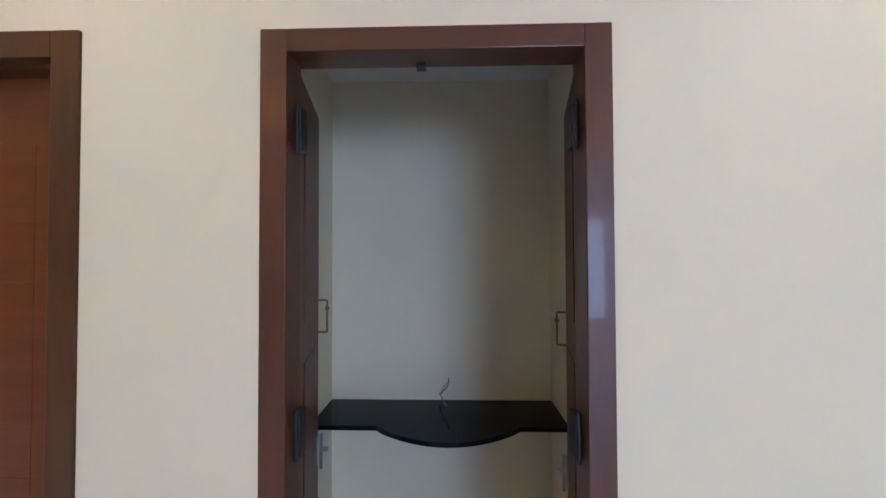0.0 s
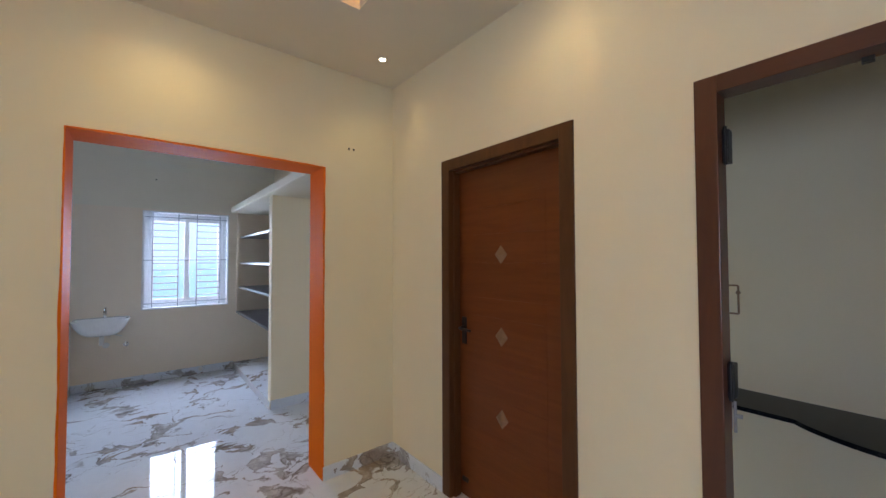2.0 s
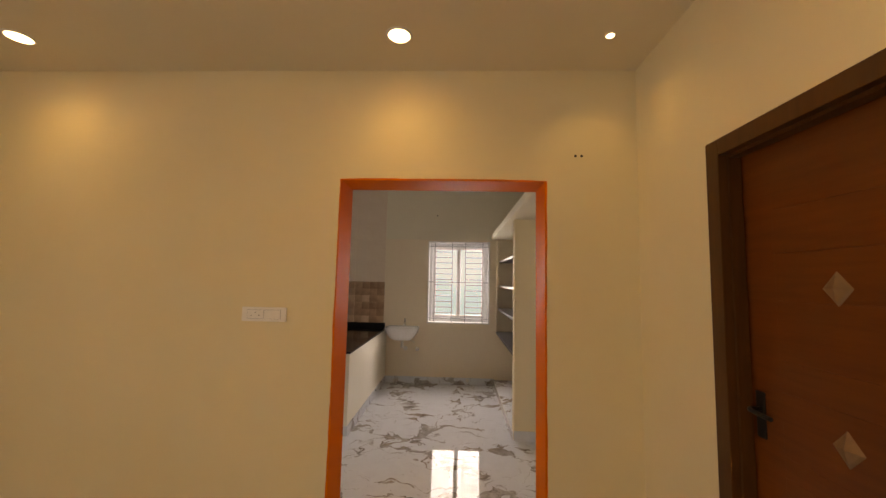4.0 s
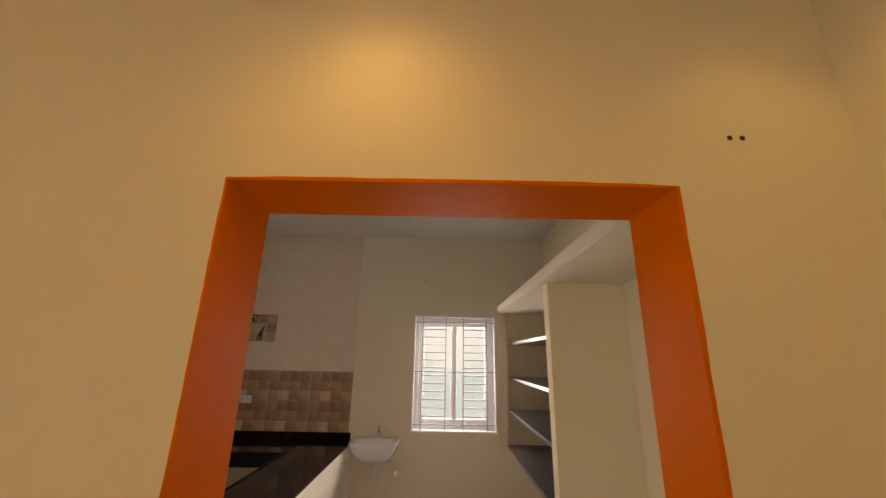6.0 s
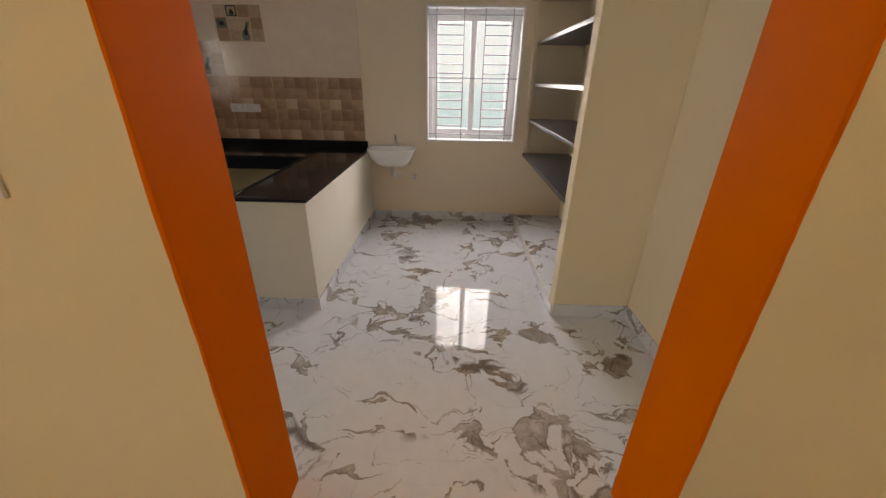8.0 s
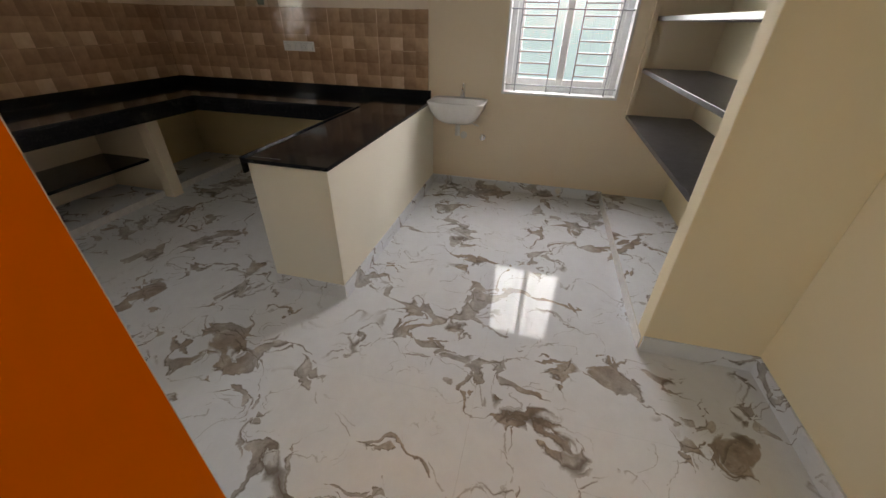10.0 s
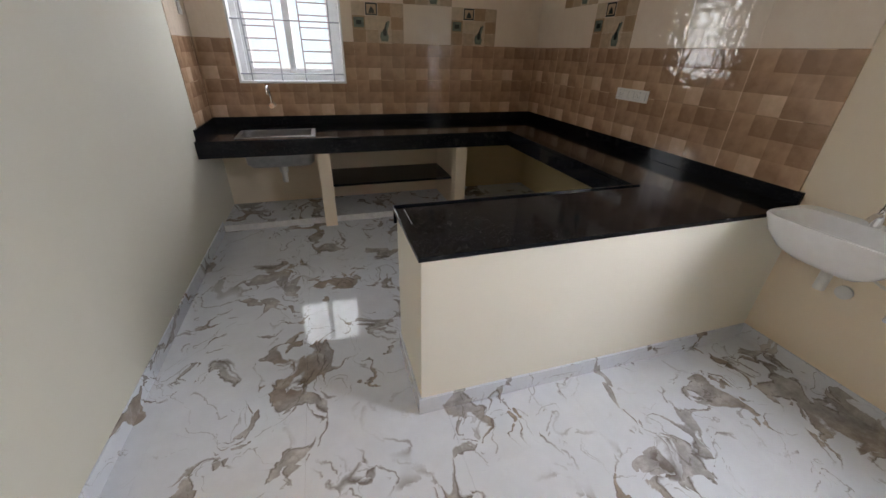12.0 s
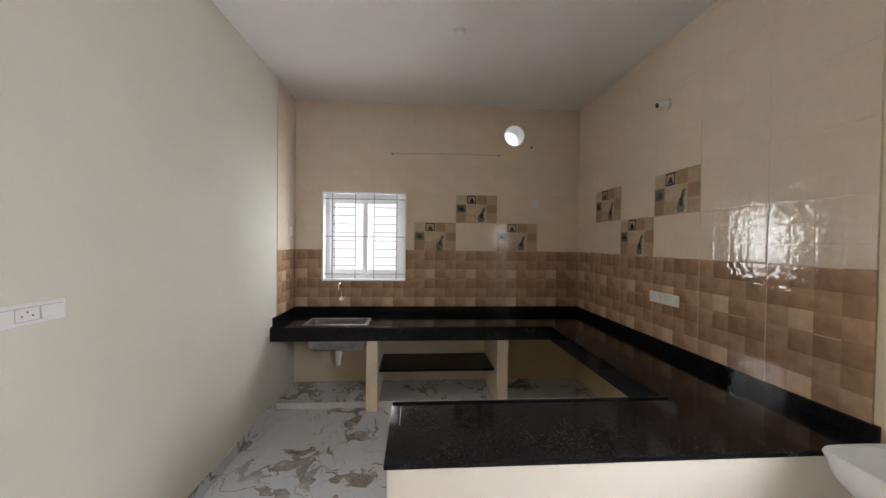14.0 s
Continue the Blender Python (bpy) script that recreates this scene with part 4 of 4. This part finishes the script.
part("knob", rod(bmesh.new(), (-3.06, YS + 0.075, 0.965), (-3.06, YS + 0.11, 0.965), 0.022, 12), M_CHROME, tap, smooth=True)


def basin():
    cy, cx = -0.258, XW + 0.18
    t = thing("wash_basin", "white ceramic wall-hung wash basin with a chrome tap", "wash basin", at=(XW, cy, 0.64))
    bm = bmesh.new()
    rings = []
    for a, b, z, ox in ((0.085, 0.07, 0.640, -0.03), (0.125, 0.098, 0.652, -0.025), (0.175, 0.135, 0.69, -0.014), (0.218, 0.166, 0.755, -0.003), (0.243, 0.178, 0.822, 0), (0.239, 0.175, 0.830, 0),
                        (0.222, 0.128, 0.829, 0.035), (0.216, 0.122, 0.80, 0.035), (0.18, 0.10, 0.75, 0.028), (0.10, 0.06, 0.712, 0.015), (0.02, 0.02, 0.706, 0.015)):
        rings.append([bm.verts.new((cx + ox + b * sgn(math.sin(u)) * abs(math.sin(u)) ** 0.36, cy + a * sgn(math.cos(u)) * abs(math.cos(u)) ** 0.36, z)) for u in [2 * math.pi * (i + 0.5) / 48 for i in range(48)]])
    for a, b in zip(rings, rings[1:]):
        for i in range(48):
            bm.faces.new((a[i], a[(i + 1) % 48], b[(i + 1) % 48], b[i]))
    bm.faces.new(rings[0])
    bm.faces.new(rings[-1])
    bmesh.ops.recalc_face_normals(bm, faces=bm.faces)
    part("bowl", bm, M_CERAMIC, t, smooth=True)
    ty = cy + 0.02
    f = part("tap", rod(bmesh.new(), (XW + 0.06, ty, 0.828), (XW + 0.06, ty, 0.905), 0.016, 16), M_CHROME, t, "chrome pillar tap", True)
    tube("spout", [(XW + 0.06, ty, 0.875), (XW + 0.10, ty, 0.885), (XW + 0.15, ty, 0.86)], 0.010, M_CHROME, f)
    part("knob", rod(bmesh.new(), (XW + 0.06, ty, 0.905), (XW + 0.055, ty, 0.945), 0.013, 12), M_CHROME, f, smooth=True)
    bm = rod(bmesh.new(), (cx - 0.03, cy, 0.645), (cx - 0.03, cy, 0.53), 0.022, 16)
    part("waste_pipe", bm, M_PIPE, t, "white plastic waste pipe", True)
    tube("supply_hose", [(XW + 0.06, ty, 0.66), (XW + 0.07, ty + 0.08, 0.63), (XW + 0.05, cy + 0.17, 0.60)], 0.006, M_PIPE, t)
    v = thing("angle_valve", "small chrome angle valve on the wall under the basin", "valve", at=(XW, -0.05, 0.49))
    part("body", rod(bmesh.new(), (XW, -0.05, 0.49), (XW + 0.06, -0.05, 0.49), 0.012, 12), M_CHROME, v, smooth=True)
    part("flange", rod(bmesh.new(), (XW, -0.05, 0.49), (XW + 0.006, -0.05, 0.49), 0.026, 16), M_CHROME, v, smooth=True)
    part("knob", rod(bmesh.new(), (XW + 0.05, -0.05, 0.49), (XW + 0.05, -0.05, 0.53), 0.014, 10), M_CHROME, v, smooth=True)
    p = thing("waste_outlet", "small white waste outlet in the wall under the basin", "pipe", at=(XW, cy + 0.03, 0.5))
    part("collar", rod(bmesh.new(), (XW, cy + 0.03, 0.50), (XW + 0.012, cy + 0.03, 0.50), 0.032, 18), M_PIPE, p, smooth=True)


basin()
stub = thing("pipe_stub", "small white capped pipe stub on the skirting under the window", "pipe", at=(XW, 0.70, 0.06))
part("collar", rod(bmesh.new(), (XW + 0.0105, 0.70, 0.06), (XW + 0.02, 0.70, 0.06), 0.026, 16), M_PIPE, stub, smooth=True)
part("cap", rod(bmesh.new(), (XW + 0.019, 0.70, 0.06), (XW + 0.06, 0.70, 0.06), 0.017, 14), M_PIPE, stub, "round plastic cap", True)

# ---- shelf niche ----
for z, yf in ((0.774, 1.115), (1.12, 1.14), (1.457, 1.155), (1.82, 1.155)):
    tagged(part("wall_shelf", boxes(((XW, yf, z - 0.028), (-3.87, YN, z)), bevel=0.003), M_SLATE), "dark grey stone shelf in the wall niche", "shelf", "niche shelves")
structure("niche_jamb", boxes(((XW, 1.112, 0.778), (XW + 0.035, 1.145, 2.145)), bevel=0.002), M_KITCHEN, "slim cream jamb of the shelf niche", "trim")

# ---- kitchen fixtures ----
ex = thing("exhaust_sleeve", "round white pipe sleeve of the open exhaust hole", "exhaust hole", at=(EXX, YS, EXZ))
bm = lathe([(EXR, -0.24), (EXR, 0.014), (EXR - 0.006, 0.014), (EXR - 0.006, -0.24)], 36, False)
bmesh.ops.rotate(bm, verts=bm.verts, matrix=Matrix.Rotation(radians(-90), 3, "X"))
bmesh.ops.translate(bm, verts=bm.verts, vec=(EXX, YS, EXZ))
part("sleeve", bm, M_PIPE, ex, smooth=True)

bh = thing("bulb_holder", "white angled bulb holder on the tiled kitchen wall", "bulb holder", at=(XW + 0.01, -1.81, 2.586))
part("base", rod(bmesh.new(), (XW + 0.01, -1.81, 2.586), (XW + 0.03, -1.81, 2.586), 0.038, 20), M_PLATE, bh, smooth=True)
part("socket", rod(bmesh.new(), (XW + 0.028, -1.81, 2.588), (XW + 0.10, -1.80, 2.565), 0.024, 18), M_PLATE, bh, smooth=True)
part("socket_mouth", rod(bmesh.new(), (XW + 0.099, -1.80, 2.5655), (XW + 0.102, -1.80, 2.5645), 0.018, 16), M_DARK, bh, "dark open mouth")

rose = thing("ceiling_rose", "small white ceiling rose with a short wire", "ceiling rose", at=(-4.12, -1.84, KZ))
part("base", lathe_at([(0.0001, 0.0), (0.042, 0.0), (0.042, -0.012), (0.028, -0.024), (0.0001, -0.024)], -4.12, -1.84, KZ), M_PLATE, rose, smooth=True)

wire = tube("wall_wire", [(-3.567, YS + 0.016, 2.508), (-4.1, YS + 0.015, 2.522), (-4.5, YS + 0.014, 2.524), (-4.724, YS + 0.016, 2.521)], 0.0026, plain("brown_cord", (0.40, 0.31, 0.23), 0.6))
tagged(wire, "thin brown cord strung between two wall plugs", "cord")
for x, z in ((-3.567, 2.508), (-4.724, 2.521), (-5.09, 2.62)):
    tagged(part("wall_plug", rod(bmesh.new(), (x, YS + 0.008, z), (x, YS + 0.024, z), 0.009, 10), M_DARK), "small dark plug in the cream tiles", "wall plug", "tile plugs")
tagged(part("wall_plug", rod(bmesh.new(), (XW + 0.002, 0.21, 2.50), (XW + 0.018, 0.21, 2.50), 0.008, 10), M_DARK), "small dark plug in the plaster", "wall plug")

# ---- wall tiles ----
def subtract(rect, hole):
    """What is left of a rectangle u0, u1, v0, v1 outside another."""
    u0, u1, v0, v1 = rect
    a0, a1, b0, b1 = hole
    if a1 <= u0 or a0 >= u1 or b1 <= v0 or b0 >= v1:
        return [rect]
    out = []
    if a0 > u0:
        out.append((u0, a0, v0, v1))
    if a1 < u1:
        out.append((a1, u1, v0, v1))
    m0, m1 = max(u0, a0), min(u1, a1)
    if b0 > v0:
        out.append((m0, m1, v0, b0))
    if b1 < v1:
        out.append((m0, m1, b1, v1))
    return out


tile_meshes = {}


def tile(parent, m, rect, corner, material):
    """One glazed tile: local x along the wall, y out of it, its origin at the full tile's lower corner."""
    g = 0.0008
    a, b, c, d = (round(v, 4) for v in (rect[0] - corner[0] + g, rect[1] - corner[0] - g, rect[2] - corner[1] + g, rect[3] - corner[1] - g))
    if b - a < 0.01 or d - c < 0.01:
        return
    key = (a, b, c, d, material.name)
    if key not in tile_meshes:
        tile_meshes[key] = mesh_of("tile", boxes(((a, 0.002, c), (b, 0.010, d)), bevel=0.0015), material)
    ob = new("tile", tile_meshes[key])
    ob.parent = parent
    ob.matrix_world = m @ pose(corner[0], 0, corner[1])
    return ob


def decor(parent, m, corner):
    """The picture of a patterned tile: pale and tan squares, a framed square and a green jug."""
    cw, ch = TW / 4, TH / 3
    base = m @ pose(corner[0], 0.010, corner[1])

    def flip(points):
        return [(TW - u, v) for u, v in reversed(points)]

    def inlay(name, bm, mat):
        ob = part(name, bm, mat)
        ob.parent = parent
        ob.matrix_world = base
        return ob

    def square(i, j, mat, k=0.0, name="inlay", y=0.0006):
        i = 3 - i
        return inlay(name, boxes(((i * cw + 0.0006 + k, 0, j * ch + 0.0006 + k), ((i + 1) * cw - 0.0006 - k, y, (j + 1) * ch - 0.0006 - k))), mat)

    for i, j in ((3, 0), (3, 1), (3, 2), (1, 0), (0, 0), (2, 2)):
        square(i, j, M_TAN_A if (i + j) % 2 else M_TAN_B)
    for i, j in ((1, 1), (2, 0), (2, 1), (0, 2)):
        square(i, j, M_TAN_C)
    square(0, 1, M_TAN_B)
    square(0, 1, M_GREEN, 0.012, y=0.0012)
    square(0, 1, M_INK, 0.034, y=0.0018)
    square(1, 2, M_INK, 0.004)
    square(1, 2, M_TAN_A, 0.016, y=0.0012)
    x, z = 1 * cw + cw / 2, 2 * ch + 0.02
    inlay("emblem", prism(flip([(x - 0.025, z), (x + 0.03, z), (x + 0.018, z + 0.03), (x, z + 0.05), (x - 0.016, z + 0.028)]), 1, 0, 0.0018), M_INK)
    x = 2 * cw + cw * 0.45
    jug = [(x - 0.028, 0.012), (x + 0.03, 0.012), (x + 0.038, 0.05), (x + 0.026, 0.085), (x + 0.034, 0.115), (x + 0.05, 0.165), (x + 0.034, 0.172),
           (x + 0.008, 0.125), (x - 0.004, 0.10), (x - 0.03, 0.085), (x - 0.04, 0.05)]
    inlay("jug", prism(flip(jug), 1, 0, 0.0015), M_GREEN)
    inlay("jug_shade", prism(flip([(p[0] * 0.45 + (x + 0.006) * 0.55, p[1] * 0.7 + 0.045) for p in jug]), 1, 0, 0.0022), M_INK)


def tiled_wall(name, label, m, u0, u1, start, step, holes, decors):
    root = tagged(new(name), label, "tiles", kind="structure")
    back, low = [], []
    rows = int(math.ceil((KZ - TZ0) / TH))
    first = int(math.floor((u0 - start) / step))
    for r in range(rows):
        for k in range(first, int(math.ceil((u1 - start) / step))):
            c = (start + k * step, TZ0 + r * TH)
            full = (max(u0, c[0]), min(u1, c[0] + step), c[1], min(KZ, c[1] + TH))
            rects = [full]
            for hole in holes:
                rects = [q for rc in rects for q in subtract(rc, hole)]
            for rc in rects:
                tile(root, m, rc, c, M_CHECK if r < 2 else M_CREAM_TILE)
                (low if r < 2 else back).append(((rc[0], 0.0, rc[2]), (rc[1], 0.0085, rc[3])))
            if (k, r) in decors:
                decor(root, m, c)
    g = part("grout", boxes(*back), M_GROUT, root)
    g.matrix_world = m
    part("grout", boxes(*low), M_GROUT_TAN, root).matrix_world = m
    return root


# south wall: local x runs towards the west, seen from inside
south = tiled_wall("tiling_south", "tan checkered wall tiles below cream ones, with three picture tiles", pose(0, YS, 0, 0, 0, 0), XW + 0.012, XBK - 0.012, TX0, TW,
                   [SW, (EXX - 0.16, EXX + 0.16, EXZ - 0.16, EXZ + 0.16)], {(-2, 3), (-1, 2), (-3, 2)})
bm = bmesh.new()
holed_panel(bm, EXX, EXZ, EXR + 0.002, 0.16, 0.16, 0.16, 0.16, YS, YS + 0.010)
part("cut_tile", bm, M_CREAM_TILE, south)
tiled_wall("tiling_west", "tan checkered wall tiles below cream ones, with three picture tiles", pose(XW, 0, 0, 0, 0, -90), 0.57, -YS, 0.57, 0.457, [], {(3, 2), (2, 3), (4, 3)})
tiled_wall("tiling_east", "short return of tan and cream wall tiles beside the sink", pose(XBK, 0, 0, 0, 0, 90), YS + 0.0, -2.76, -2.76 - 0.452 * 2, 0.452, [], set())

# ---- floor tiles ----
FT = {}


def floor_tiles(x0, x1, y0, y1, sx, sy, z=0.0):
    y = y0
    while y < y1 - 0.02:
        x = x0
        while x < x1 - 0.02:
            a, b = min(sx, x1 - x) - 0.0006, min(sy, y1 - y) - 0.0005
            key = (round(a, 3), round(b, 3))
            if key not in FT:
                FT[key] = mesh_of("tile", boxes(((0.0, 0.0, -0.012), (a, b, 0.0))), M_MARBLE)
            ob = new("tile", FT[key])
            ob.parent = floor
            ob.location = (x, y, z)
            x += sx
        y += sy


floor_tiles(XW, XBK, YS, YN, 0.6, 1.2)
floor_tiles(XBK, XB, KD0, KD1, 0.6, 1.3)
floor_tiles(XB, HE, HS, YA, 0.6, 1.2)
floor_tiles(PX0, PX1, YA, PY, 0.6, 1.2)
